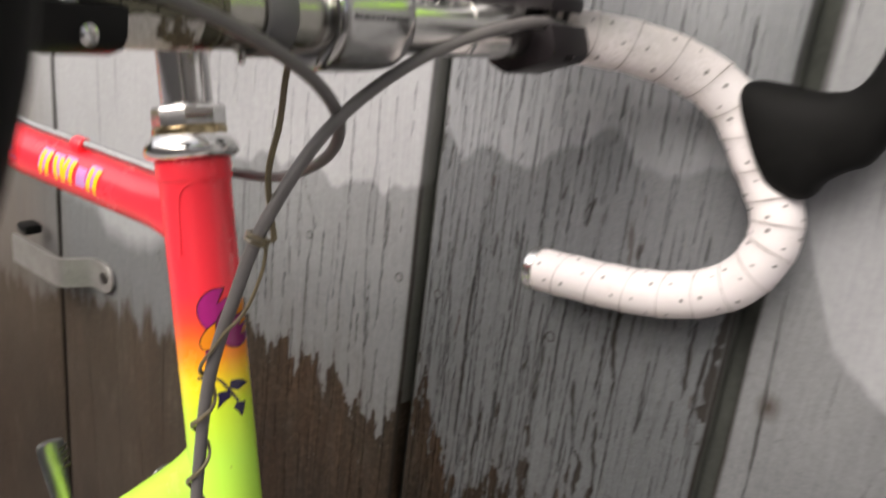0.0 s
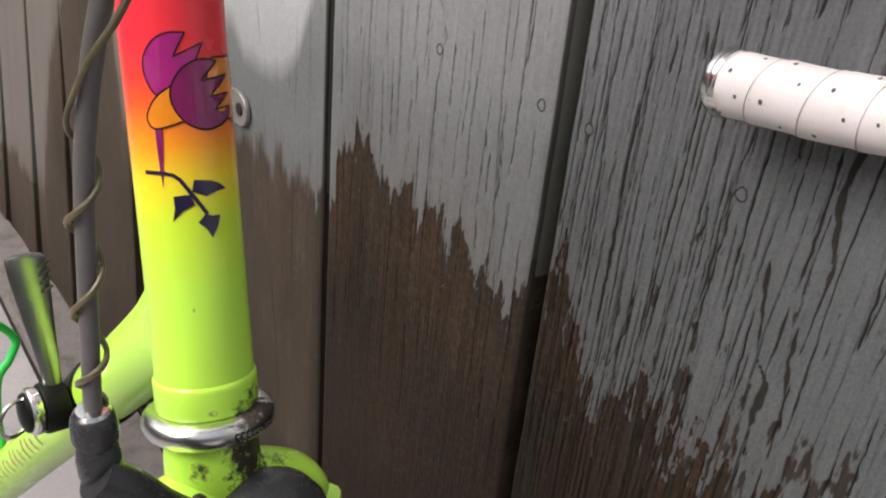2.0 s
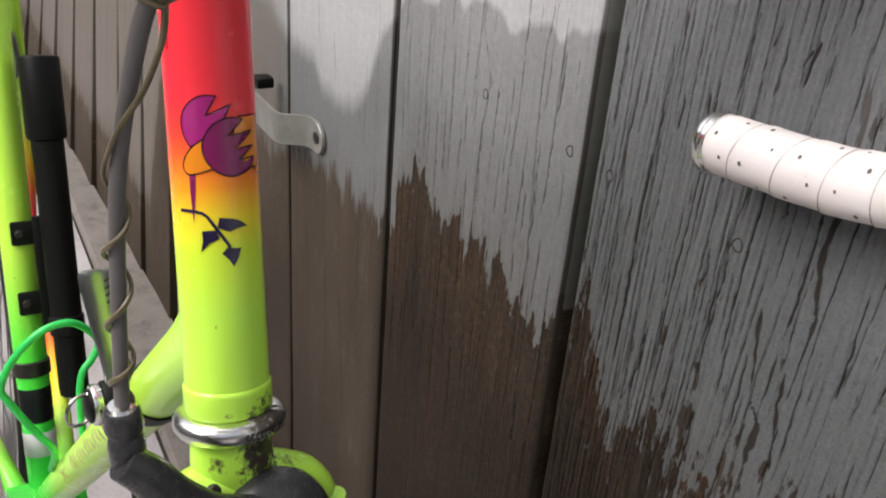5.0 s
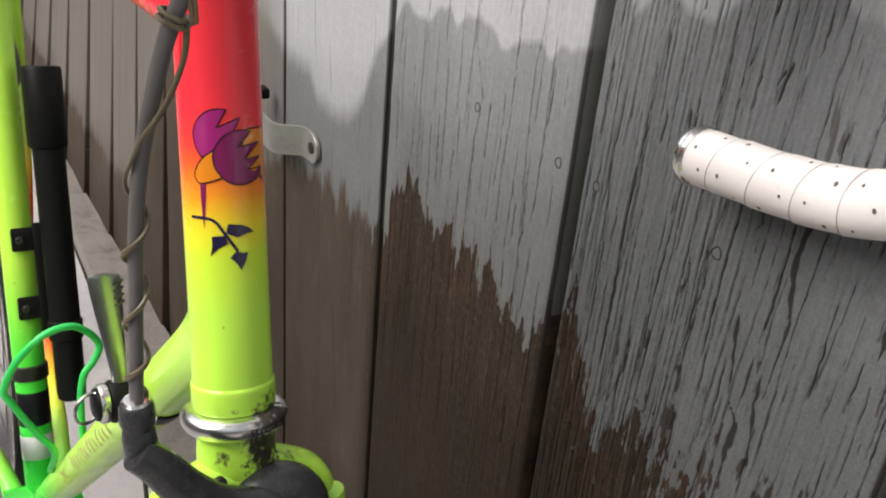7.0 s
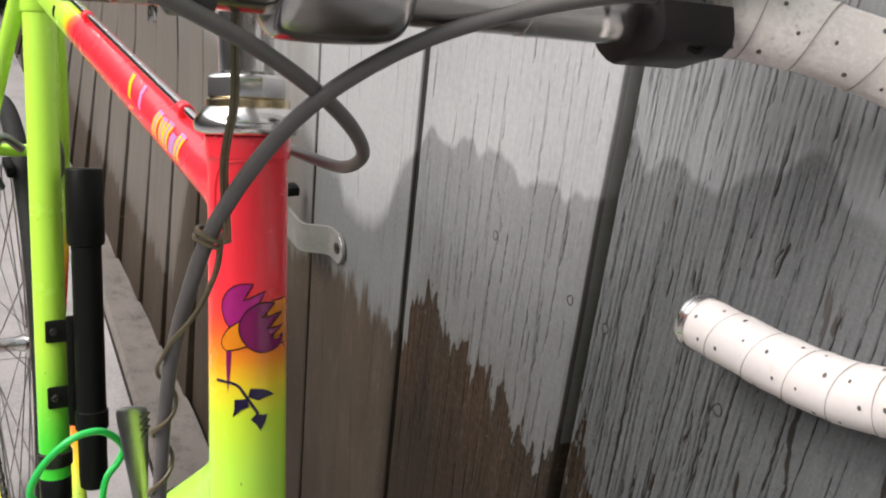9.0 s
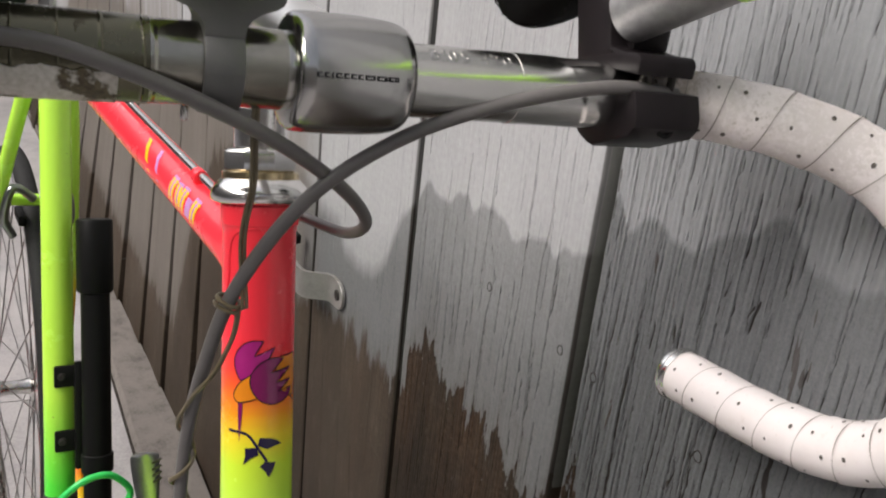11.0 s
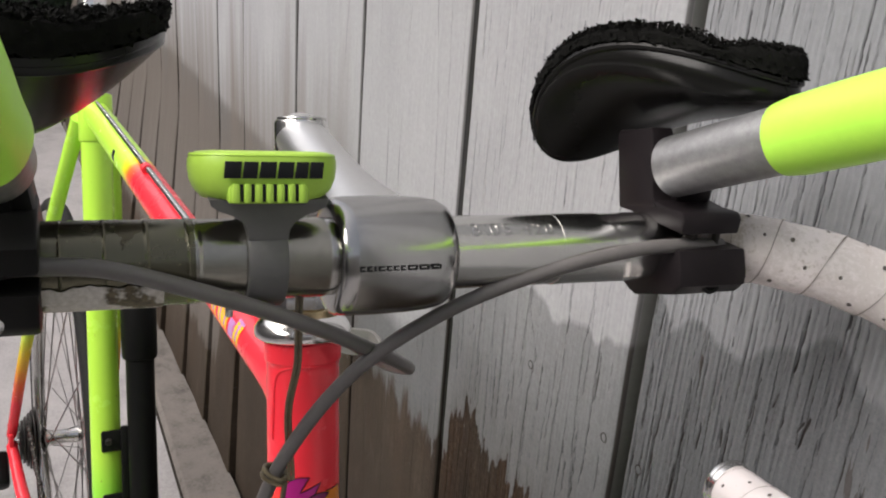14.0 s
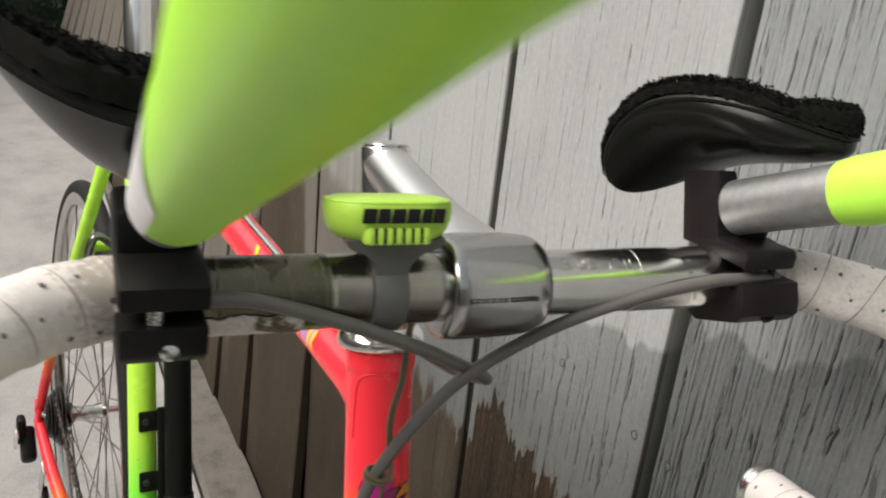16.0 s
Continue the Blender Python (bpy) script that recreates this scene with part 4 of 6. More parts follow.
part("brake_pad", block((-0.70, -0.014, 0.645), (1, 0, 0), (0, 1, 0), (0, 0, 1), (0.04, 0.008, 0.012), 0.002), M_RUBBER, rear_brake)

# headset
lower_cup = part("lower_headset_cup", turned(head(-0.1028), HEAD, [(0, 0.0165), (0.0006, 0.0190), (0.0022, 0.0210), (0.0045, 0.0223), (0.0065, 0.0226), (0.0085, 0.0219), (0.0098, 0.0200), (0.0103, 0.0172)], 48), M_CUP, bike, "chromed lower headset cup with rust and dirt")
part("upper_headset_cup", turned(head(0.0915), HEAD, [(0, 0.0170), (0.0008, 0.0200), (0.002, 0.0215), (0.004, 0.0220), (0.0062, 0.0216), (0.0085, 0.0203), (0.0105, 0.0186), (0.0116, 0.0172)], 48), M_CHROME, bike, "chromed upper headset cup")
part("spacer", turned(head(0.1018), HEAD, [(0, 0.0165), (0.0005, 0.0174), (0.0042, 0.0174), (0.0047, 0.0165)], 12), M_BRASS, bike, "yellowed faceted headset spacer")
part("lock_nut", turned(head(0.1064), HEAD, [(0, 0.0158), (0.0008, 0.0168), (0.0080, 0.0168), (0.0094, 0.0160), (0.0102, 0.0142)], 8), M_CHROME, bike, "faceted chrome lock nut")

# handlebar measure: a towards the fence, f ahead, u up from the middle of the stem clamp
LAT = Vector((0.0493, 0.9975, -0.0511)).normalized()
UPW = (Vector((0.0, 0.05, 1.0)) - LAT * Vector((0.0, 0.05, 1.0)).dot(LAT)).normalized()
FWD = LAT.cross(UPW)
CLAMP = Vector((0.1204, -0.2265, 0.9658))
LATB, UPB, FWDB = Bway(LAT), Bway(UPW), Bway(FWD)


def S(a, f, u):
    p = CLAMP + LAT * a + FWD * f + UPW * u
    return B(*p)


# stem: quill, capped top, extension that swells into the clamp
quill_top = head(0.190)
BACK = head(0.1812)
stem = part("stem", joined([
    loft([[BACK.lerp(S(0, 0, 0.002), q) + Vector((0, 1, 0)) * (w * math.cos(2 * math.pi * k / 32)) + HEAD * (h * math.sin(2 * math.pi * k / 32)) for k in range(32)] for q, w, h in [
        (-0.03, 0.0112, 0.0112), (0.0, 0.0120, 0.0120), (0.2, 0.0121, 0.0121), (0.40, 0.0122, 0.0121), (0.55, 0.0126, 0.0122), (0.66, 0.0137, 0.0127), (0.76, 0.0158, 0.0135), (0.85, 0.0180, 0.0145), (0.93, 0.0196, 0.0152), (1.0, 0.0200, 0.0155)]]),
]), M_QUILL, bike, "satin silver stem with a round clamp")
part("quill", rounded(head(0.1165), HEAD, 0.0735, 0.0120, 0.0012, 32), M_CHROME, stem, "polished stem quill")
part("stem_clamp", turned(S(-0.0212, 0, 0), LATB, [(0, 0.0145), (0.0003, 0.0170), (0.0010, 0.0184), (0.0024, 0.0192), (0.006, 0.0196), (0.016, 0.01975), (0.026, 0.0196), (0.033, 0.0191), (0.0375, 0.0183), (0.0400, 0.0170), (0.0412, 0.0152), (0.0416, 0.0130)], 48), M_STEM, stem)
part("cap", rounded(quill_top - HEAD * 0.0008, HEAD, 0.0022, 0.0110, 0.0008), M_ALLOY, stem)


def bars(y0, x0, widths, height, at, ax, ay, az, skew=0.0):
    """A row of plain flat bars standing in for a brand mark."""
    geo, x = [], x0
    for w in widths:
        if w > 0:
            geo.append(prism([(x, 0), (x + w, 0), (x + w + skew, height), (x + skew, height)], at, ax, ay, az, 0.0003, 0))
        x += abs(w)
    return joined(geo)


def on_clamp(pts, r=0.01990):
    """Flat outline (along the bar, round it) laid on the stem clamp."""
    return [S(0, 0, 0) + LATB * a + (FWDB * math.cos(g) + UPB * math.sin(g)) * r for a, g in pts]


mark = []
x = -0.0158
for w in (0.0022, -0.0006, 0.0022, -0.0006, 0.0010, -0.0006, 0.0026, -0.0006, 0.0022, -0.0006, 0.0022, -0.0006, 0.0020, -0.0008, 0.0040, -0.0008, 0.0040, -0.0008, 0.0040):
    big, w = w > 0.003, w * 0.84
    if w > 0:
        g0, g1 = 0.12, 0.20
        if big:
            for ga, gb in ((g0, g0 + 0.025), (g1 - 0.025, g1)):
                mark.append((on_clamp([(x, ga), (x + w, ga), (x + w, gb), (x, gb)]), [(0, 1, 2, 3)]))
            for xa in (x, x + w - 0.0006):
                mark.append((on_clamp([(xa, g0), (xa + 0.0006, g0), (xa + 0.0006, g1), (xa, g1)]), [(0, 1, 2, 3)]))
        else:
            mark.append((on_clamp([(x, g0), (x + w, g0), (x + w, g0 + 0.022), (x, g0 + 0.022)]), [(0, 1, 2, 3)]))
            mark.append((on_clamp([(x, g1 - 0.022), (x + w * 0.9, g1 - 0.022), (x + w * 0.9, g1), (x, g1)]), [(0, 1, 2, 3)]))
            mark.append((on_clamp([(x, g0), (x + 0.0006, g0), (x + 0.0006, g1), (x, g1)]), [(0, 1, 2, 3)]))
    x += abs(w)
for piece in mark:
    part("mark_stroke", piece, M_INK, stem)

# handlebar
DROP = [(0.1265, -0.0930, 0.9590), (0.1375, -0.0735, 0.9580), (0.158, -0.053, 0.9555), (0.182, -0.034, 0.9475), (0.2030, -0.0235, 0.9330), (0.2174, -0.0230, 0.9140), (0.2310, -0.0240, 0.8955), (0.2384, -0.0250, 0.8810), (0.2380, -0.0260, 0.8640),
        (0.2279, -0.0262, 0.8446), (0.2088, -0.0260, 0.8301), (0.1833, -0.0255, 0.8207), (0.1548, -0.0245, 0.8150), (0.1233, -0.0235, 0.8110), (0.1009, -0.0225, 0.8080)]


def steer(p):
    """A place of the yard as a, f, u."""
    d = Vector(p) - CLAMP
    return d.dot(LAT), d.dot(FWD), d.dot(UPW)


DROP_S = [steer(p) for p in DROP]
bar = part("handlebar", sweep(line(S(-0.14, 0, 0), S(0.14, 0, 0), 57), lambda q, a: 0.0127 if abs(q - 0.5) < 0.30 else 0.0122, 32), M_ALLOY, bike, "silver drop handlebar with white tape on its drops")
part("clear_tape_wrap", sweep(line(S(-0.112, 0, 0), S(-0.0636, 0, 0), 121), lambda q, a: 0.01292 + 0.00022 * math.floor(q * 4.2) / 4 + (0.00012 if (q * 4.2) % 1.0 < 0.05 else 0.0), 32), M_RESIDUE, bar, "yellowed clear tape with brown glue marks")
part("clear_tape_wrap", sweep(line(S(-0.0634, 0, 0), S(-0.0225, 0, 0), 80), lambda q, a: 0.01284 + (0.00022 if q < 0.03 else 0.0), 32), M_OLDTAPE, bar, "clear tape over the bar by the stem")
part("clear_tape_wrap", sweep(line(S(0.062, 0, 0), S(0.104, 0, 0), 50), lambda q, a: 0.01282 + 0.0002 * ((q * 1.6 - a / (2 * math.pi)) % 1.0), 32), M_ALLOY, bar)


rem_v = []
for i in range(31):
    for k in range(15):
        ra, g = -0.1105 + 0.038 * i / 30, radians(-120 + 112 * k / 14 + 7 * noise.noise((i * 0.4, k * 0.1, 5)))
        rem_v.append(S(ra, 0, 0) + (FWDB * math.cos(g) + UPB * math.sin(g)) * (0.01352 + 0.00012 * noise.noise((i * 0.9, k * 0.9, 2))))
part("tape_remnant", (rem_v, [(i * 15 + k, i * 15 + k + 1, (i + 1) * 15 + k + 1, (i + 1) * 15 + k) for i in range(30) for k in range(14)]), M_REMNANT, bar, "white tape remnant with brown glue scabs")


dirt_shade_spots(M_TAPE, [(*S(0.132, 0.004, 0.004), 0.024), (*S(-0.134, 0.006, 0.006), 0.022), (*S(0.160, 0.016, 0.0), 0.014)], (0.42, 0.35, 0.28), 300.0)
# wide faint greying of the upper tape: shade put into its colour, with grime
dirt_shade_spots(M_TAPE, [(*S(0.142, 0.012, 0.004), 0.034), (*S(0.185, 0.040, -0.002), 0.040), (*S(-0.145, 0.012, 0.006), 0.034)], (0.46, 0.41, 0.36), 460.0, 0.28)


def smooth_rows(rows, per):
    """Rows of numbers with smooth steps between them."""
    out, last = [], len(rows) - 1
    for i in range(last):
        a, b, c, d = rows[max(i - 1, 0)], rows[i], rows[i + 1], rows[min(i + 2, last)]
        for k in range(per):
            t = k / per
            out.append(tuple(0.5 * (2 * q + (r - p) * t + (2 * p - 5 * q + 4 * r - w) * t * t + (3 * q - p - 3 * r + w) * t ** 3) for p, q, r, w in zip(a, b, c, d)))
    return out + [rows[-1]]


def taped_side(sign):
    pts = [S(sign * a, f, u) for a, f, u in [(0.118, 0, 0), (0.126, 0.0, 0.0)] + DROP_S]
    path = smooth_path(pts, 14)
    total = sum((b - a).length for a, b in zip(path, path[1:]))
    turns = total / 0.0172
    geo = sweep(path, lambda q, a: 0.0132 + 0.0005 * (((q * turns + sign * a / (2 * math.pi)) % 1.0)) ** 1.5 - (0.0016 if q < 0.008 else 0), 28)
    tape = part("bar_tape", geo, M_TAPE, bar, "dirty white perforated bar tape")
    # a dark line where each turn overlaps the last, and two rows of perforations beside it
    fr = frames_along(path)

    def on_tape(q, a, lift):
        x = max(0.0, min(1.0, q)) * (len(fr) - 1)
        i = min(int(x), len(fr) - 2)
        k = x - i
        p, t, s, u = (fr[i][j].lerp(fr[i + 1][j], k) for j in range(4))
        out = s * math.cos(a) + u * math.sin(a)
        r = 0.0132 + 0.0005 * (((q * turns + sign * a / (2 * math.pi)) % 1.0)) ** 1.5 + lift
        return p + out * r, t, out

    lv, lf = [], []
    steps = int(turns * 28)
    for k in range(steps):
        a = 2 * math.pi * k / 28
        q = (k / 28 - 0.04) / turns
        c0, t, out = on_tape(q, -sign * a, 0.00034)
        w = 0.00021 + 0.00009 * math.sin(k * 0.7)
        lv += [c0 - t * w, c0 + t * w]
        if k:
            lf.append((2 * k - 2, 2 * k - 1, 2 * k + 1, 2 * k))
    part("tape_seam", (lv, lf), M_SEAM, tape, "dark overlap line of the tape")
    # perforations are flat discs, the shade inside them put into their colour
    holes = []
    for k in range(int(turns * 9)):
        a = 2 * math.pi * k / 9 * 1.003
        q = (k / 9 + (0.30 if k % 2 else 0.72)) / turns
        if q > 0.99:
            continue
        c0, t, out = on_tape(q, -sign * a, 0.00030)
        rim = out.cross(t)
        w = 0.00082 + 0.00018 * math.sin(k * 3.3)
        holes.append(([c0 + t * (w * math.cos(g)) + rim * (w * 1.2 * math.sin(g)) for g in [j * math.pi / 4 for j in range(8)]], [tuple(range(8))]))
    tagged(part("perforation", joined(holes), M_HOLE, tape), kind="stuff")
    p, t, s, u = fr[-1]
    part("end_plug", turned(p - t * 0.0066, t, [(0, 0.0139), (0.0030, 0.0140), (0.0034, 0.0146), (0.0052, 0.0147), (0.0060, 0.0143), (0.0063, 0.0132), (0.0060, 0.0118), (0.0052, 0.0100), (0.0050, 0.0)], 32), M_CHROME, bar, "chrome bar end plug")
    # brake hood and lever
    HOOD = [(0.0765, -0.0140, 0.1010, -0.0545, 0.0150), (0.0755, -0.0108, 0.1030, -0.0580, 0.0160), (0.0817, -0.0071, 0.1090, -0.0602, 0.0168), (0.0928, -0.0064, 0.1160, -0.0604, 0.0168), (0.1040, -0.0066, 0.1218, -0.0570, 0.0162), (0.1140, -0.0064, 0.1258, -0.0490, 0.0152), (0.1254, -0.0037, 0.1344, -0.0411, 0.0142),
            (0.1316, 0.0025, 0.1426, -0.0359, 0.0136), (0.1345, 0.0105, 0.1480, -0.0255, 0.0132), (0.1362, 0.0180, 0.1570, -0.0070, 0.0130), (0.1400, 0.0300, 0.1630, 0.0100, 0.0128), (0.1450, 0.0400, 0.1640, 0.0260, 0.0115), (0.1500, 0.0430, 0.1600, 0.0350, 0.0060)]
    rings = []
    for fu, uu, fd, ud, wide in smooth_rows(HOOD, 3):
        if sign < 0:
            fu, fd = fu + 0.20 * max(0.0, fu - 0.115), fd + 0.20 * max(0.0, fd - 0.125)
        mid, half = ((fu + fd) / 2, (uu + ud) / 2), ((fu - fd) / 2, (uu - ud) / 2)
        ring = []
        for k in range(28):
            g = 2 * math.pi * k / 28
            cs, sn = math.copysign(abs(math.cos(g)) ** 0.75, math.cos(g)), math.copysign(abs(math.sin(g)) ** 0.85, math.sin(g))
            ring.append(S(sign * (0.2079 + wide * cs), mid[0] + half[0] * sn, mid[1] + half[1] * sn))
        rings.append(ring)
    hood = part("brake_hood", loft(rings), M_RUBBER, bar, "smooth black rubber brake hood")
    lv = [S(sign * 0.2079, f, u) for f, u in ([(0.152, 0.006), (0.168, -0.014), (0.184, -0.045), (0.193, -0.082), (0.195, -0.120), (0.189, -0.150)] if sign > 0 else [(0.150, 0.004), (0.1555, -0.018), (0.163, -0.050), (0.169, -0.085), (0.171, -0.120), (0.165, -0.150)])]
    part("brake_lever", sweep(smooth_path(lv, 6), lambda q, a: 0.0072 - 0.0015 * q, 14, True, 0.6), M_BLACK, hood)
    return tape


taped_side(1)
taped_side(-1)

# aero bars: clamp, riser, grey tube with lime sleeve, arm pad
for sign in (1, -1):
    if sign > 0:
        low_half = prism([(-0.0165, 0.0030), (-0.0165, -0.0120), (-0.0085, -0.0172), (-0.0025, -0.0192), (0.0015, -0.0196), (0.0225, -0.0105), (0.0258, -0.0062), (0.0252, -0.0016), (0.0215, 0.0062)], S(0.1030, 0, 0), FWDB, UPB, LATB, 0.0305, 0.0012)
        foot = prism([(-0.0185, 0.0092), (-0.0125, 0.0100), (0.0205, 0.0120), (0.0207, 0.0172), (0.0194, 0.0190), (0.0176, 0.0196), (0.0096, 0.0187), (0.0020, 0.0190), (-0.0160, 0.0175), (-0.0180, 0.0160)], S(0.1030, 0, 0), FWDB, UPB, LATB, 0.0265, 0.0012)
        plate = prism([(-0.0186, 0.0095), (0.0040, 0.0165), (0.0090, 0.0186), (0.0036, 0.0181), (0.0012, 0.0196), (-0.0004, 0.0235), (-0.0068, 0.0425), (-0.0085, 0.0440), (-0.0270, 0.0385), (-0.0282, 0.0365), (-0.0276, 0.0340)], S(0.1028, 0, 0), FWDB, UPB, LATB, 0.0100, 0.0010)
        clampo = part("aero_bar_clamp", low_half, M_CLAMP, bike, "black anodised two-piece aero bar clamp")
        part("upper_half", foot, M_CLAMP, clampo)
        part("riser", joined([plate, block(S(0.1195, -0.0060, 0.0235), LATB, FWDB, UPB, (0.0180, 0.0220, 0.0150), 0.004)]), M_CLAMP, clampo)
        part("bolt", joined([rounded(S(0.1118, 0.0150, -0.002), UPB, 0.020, 0.0024, 0.0003, 12)] + [rounded(S(0.1118, 0.0150, 0.003 + k * 0.0016), UPB, 0.0008, 0.0028, 0.0002, 12) for k in range(6)]), M_DARK, clampo)
        part("bolt", rounded(S(0.1240, 0.0150, 0.001), UPB, 0.014, 0.0016, 0.0003, 10), M_DARK, clampo)
        part("bolt_head", turned(S(0.1185, 0.0235, -0.0060), FWDB, [(0, 0.0042), (0.0015, 0.0040), (0.0016, 0.0026), (0.0008, 0.0024), (0.0008, 0.0)], 18), M_BLACK, clampo)
    else:
        clampo = part("aero_bar_clamp", joined([
            prism([(-0.0165, -0.0035), (0.0165, -0.0030), (0.022, -0.0010), (0.022, 0.0062), (0.0170, 0.0090), (-0.012, 0.0100), (-0.0165, 0.0070)], S(-0.1050, 0.004, 0.0090), FWDB, UPB, -LATB, 0.026, 0.0012),
            prism([(-0.0165, -0.0120), (-0.012, -0.0155), (0.004, -0.0162), (0.013, -0.0156), (0.019, -0.0132), (0.0215, -0.0095), (0.0215, -0.0008), (-0.0165, -0.0008)], S(-0.1050, 0.004, 0.0028), FWDB, UPB, -LATB, 0.026, 0.0012),
        ]), M_BLACK, bike, "black anodised two-piece aero bar clamp")
        part("bolt", joined([rounded(S(-0.1205, 0.0215, -0.009), UPB, 0.020, 0.0024, 0.0003, 12)] + [rounded(S(-0.1205, 0.0215, -0.006 + k * 0.0016), UPB, 0.0008, 0.0028, 0.0002, 12) for k in range(8)]), M_ALLOY, clampo)
        part("bolt_head", turned(S(-0.1165, 0.0245, -0.0062), FWDB, [(0, 0.0030), (0.0012, 0.0028), (0.0018, 0.0018), (0.0012, 0.0)], 18), M_ALLOY, clampo)
        part("riser", joined([block(S(-0.1125, -0.006, 0.0260), (LATB + UPB * 0.17).normalized(), FWDB, (UPB - LATB * 0.17).normalized(), (0.0105, 0.022, 0.046), 0.002), block(S(-0.121, -0.006, 0.022), LATB, FWDB, UPB, (0.020, 0.026, 0.020), 0.003)]), M_BLACK, clampo)
    # tube line
    dy = 0.13 if sign > 0 else -0.074
    y0 = (-0.1076 - 0.2 * 0.13) if sign > 0 else (-0.3499 + 0.25 * 0.074)
    z0 = (1.028 - 0.2 * 0.498) if sign > 0 else (1.0684 - 0.25 * 0.507)
    dz = 0.498 if sign > 0 else 0.507

    def tube_at(x):
        return B(x, y0 + dy * x, z0 + dz * x)

    tube = part("aero_bar", sweep(line(tube_at(0.128), tube_at(0.40), 8), 0.0113, 32), M_GREYTUBE, bike, "grey alloy aero bar tube in a lime sleeve")
    s0 = 0.171 if sign > 0 else 0.150
    slp = line(tube_at(s0), tube_at(0.405), 40)
    part("sleeve", sweep(slp, lambda q, a: 0.0129 - (0.0009 if q < 0.005 else 0) + 0.0001 * math.sin(q * 40 + a * 2), 40), M_SLEEVE, tube, "lime green plastic sleeve")
    if sign < 0:
        fr = frames_along(slp)
        rows = []
        for i in range(9):
            p, t, s, u = fr[i // 1]
            rows.append((p, t, s, u))
        grid_v, grid_f = [], []
        toward = Bway((0.0, -1.0, -0.1))
        for i in range(16):
            p, t, s, u = fr[i]
            p = p + t * (0.002 if i == 0 else 0.0)
            o = (toward - t * toward.dot(t)).normalized()
            o2 = t.cross(o)
            for k in range(9):
                g = -1.1 + (k / 8) * (1.75 if i < 9 else 1.75 - 0.13 * (i - 8))
                grid_v.append(p + (o * math.cos(g) + o2 * math.sin(g)) * 0.01325)
        for i in range(15):
            for k in range(8):
                grid_f.append((i * 9 + k, i * 9 + k + 1, (i + 1) * 9 + k + 1, (i + 1) * 9 + k))
        part("sticker", (grid_v, grid_f), M_STICKER, tube, "white paper sticker on the sleeve end")

    # arm pad: a dish with a thick rim and torn foam on top
    if sign > 0:
        c, long_w, short_w, up_w = Vector((0.1149, -0.0249, 0.0560)), Vector((0.436, 0.791, 0.429)), Vector((0.882, -0.281, -0.379)), Vector((0.180, -0.544, 0.820))
        pa, pb, twist, lip, thick = 0.0532, 0.0322, (-5.0, 2.1, 7.0), 0.0026, 0.0122
    else:
        c, long_w, short_w, up_w = Vector((-0.1180, -0.0475, 0.0512)), Vector((-0.454, 0.872, 0.183)), Vector((0.887, 0.461, 0.007)), Vector((0.078, -0.166, 0.983))
        pa, pb, twist, lip, thick = 0.0528, 0.0487, (-0.23, 2.56, -5.07), 0.0050, 0.0100

    def pad_pt(p, q, r):
        r += twist[0] * p * p + twist[1] * q * q + twist[2] * p * q
        w = c + long_w * p + short_w * q + up_w * r
        return S(w.x, w.y, w.z)

    def dish(p):
        """How deep the dish hangs, along its length."""
        k = max(0.0, min(1.0, (p + 0.050) / 0.09))
        return 0.004 + 0.0130 * k * k * (3 - 2 * k) if sign > 0 else 0.0275

    circle = [2 * math.pi * k / 56 for k in range(56)]
    rings = []
    for i in range(15):
        g = i / 14 * math.pi / 2
        rr = math.sin(g) if i else 0.02
        dd = -(1 - rr ** 1.5) if sign < 0 else (-math.cos(g) ** 0.8 if i < 14 else 0.0)
        rings.append([pad_pt(pa * rr * math.cos(a), pb * rr * math.sin(a), dish(pa * rr * math.cos(a)) * dd) for a in circle])
    for grow, rise in ((0.0010, 0.0003), (0.0013, 0.0012), (0.0011, lip * 0.5), (0.0013, lip * 0.55), (0.0012, lip), (-0.0025, lip + 0.0006)):
        rings.append([pad_pt((pa + grow) * math.cos(a), (pb + grow) * math.sin(a), rise) for a in circle])
    pad = part("arm_pad", loft(rings), M_BLACKPLASTIC, bike, "glossy black plastic arm pad cup with torn foam")

    def foam_top(q, a):
        """Height of the foam: blunt and thick at the far end of the pad, worn thin at the other."""
        blunt = (0.9 if sign < 0 else 0.45 + 0.45 * max(0.0, math.cos(a)) ** 2)
        dip = 0.0032 * math.exp(-((q * math.cos(a) - 0.62) / 0.14) ** 2) if sign > 0 else 0.0
        slope = 1.0 + (0.18 * q * math.cos(a) if sign < 0 else 0.0)
        return lip - 0.001 + thick * slope * (1 - (1 - blunt) * q ** 5) - dip

    fv, ff, na, nr = [], [], 130, 30
    for i in range(nr + 4):
        q = min(1.0, i / nr)
        for k in range(na):
            a = 2 * math.pi * k / na
            h = foam_top(q, a) * (1.0 if i <= nr else (0.72, 0.4, 0.08)[i - nr - 1]) + (lip * (0.28, 0.6, 0.92)[i - nr - 1] if i > nr else 0.0)
            reach = q * (1.0 if i != nr + 1 else 1.015)
            pos = Vector(((pa + 0.002) * reach * math.cos(a), (pb + 0.0018) * reach * math.sin(a), h))
            n1 = noise.noise((pos.x * 330 + 9 * sign, pos.y * 330, pos.z * 330)) * 0.0011 + noise.noise((pos.x * 900, pos.y * 900 + sign, pos.z * 900)) * 0.0013
            tip = 1 + n1 * 8 + (0.05 * max(0.0, math.cos(a)) ** 24 if sign < 0 and i > nr - 3 else 0.0)
            fv.append(pad_pt(pos.x * tip, pos.y * tip, pos.z + n1 * 1.2))
    for i in range(nr + 3):
        for k in range(na):
            ff.append((i * na + k, i * na + (k + 1) % na, (i + 1) * na + (k + 1) % na, (i + 1) * na + k))
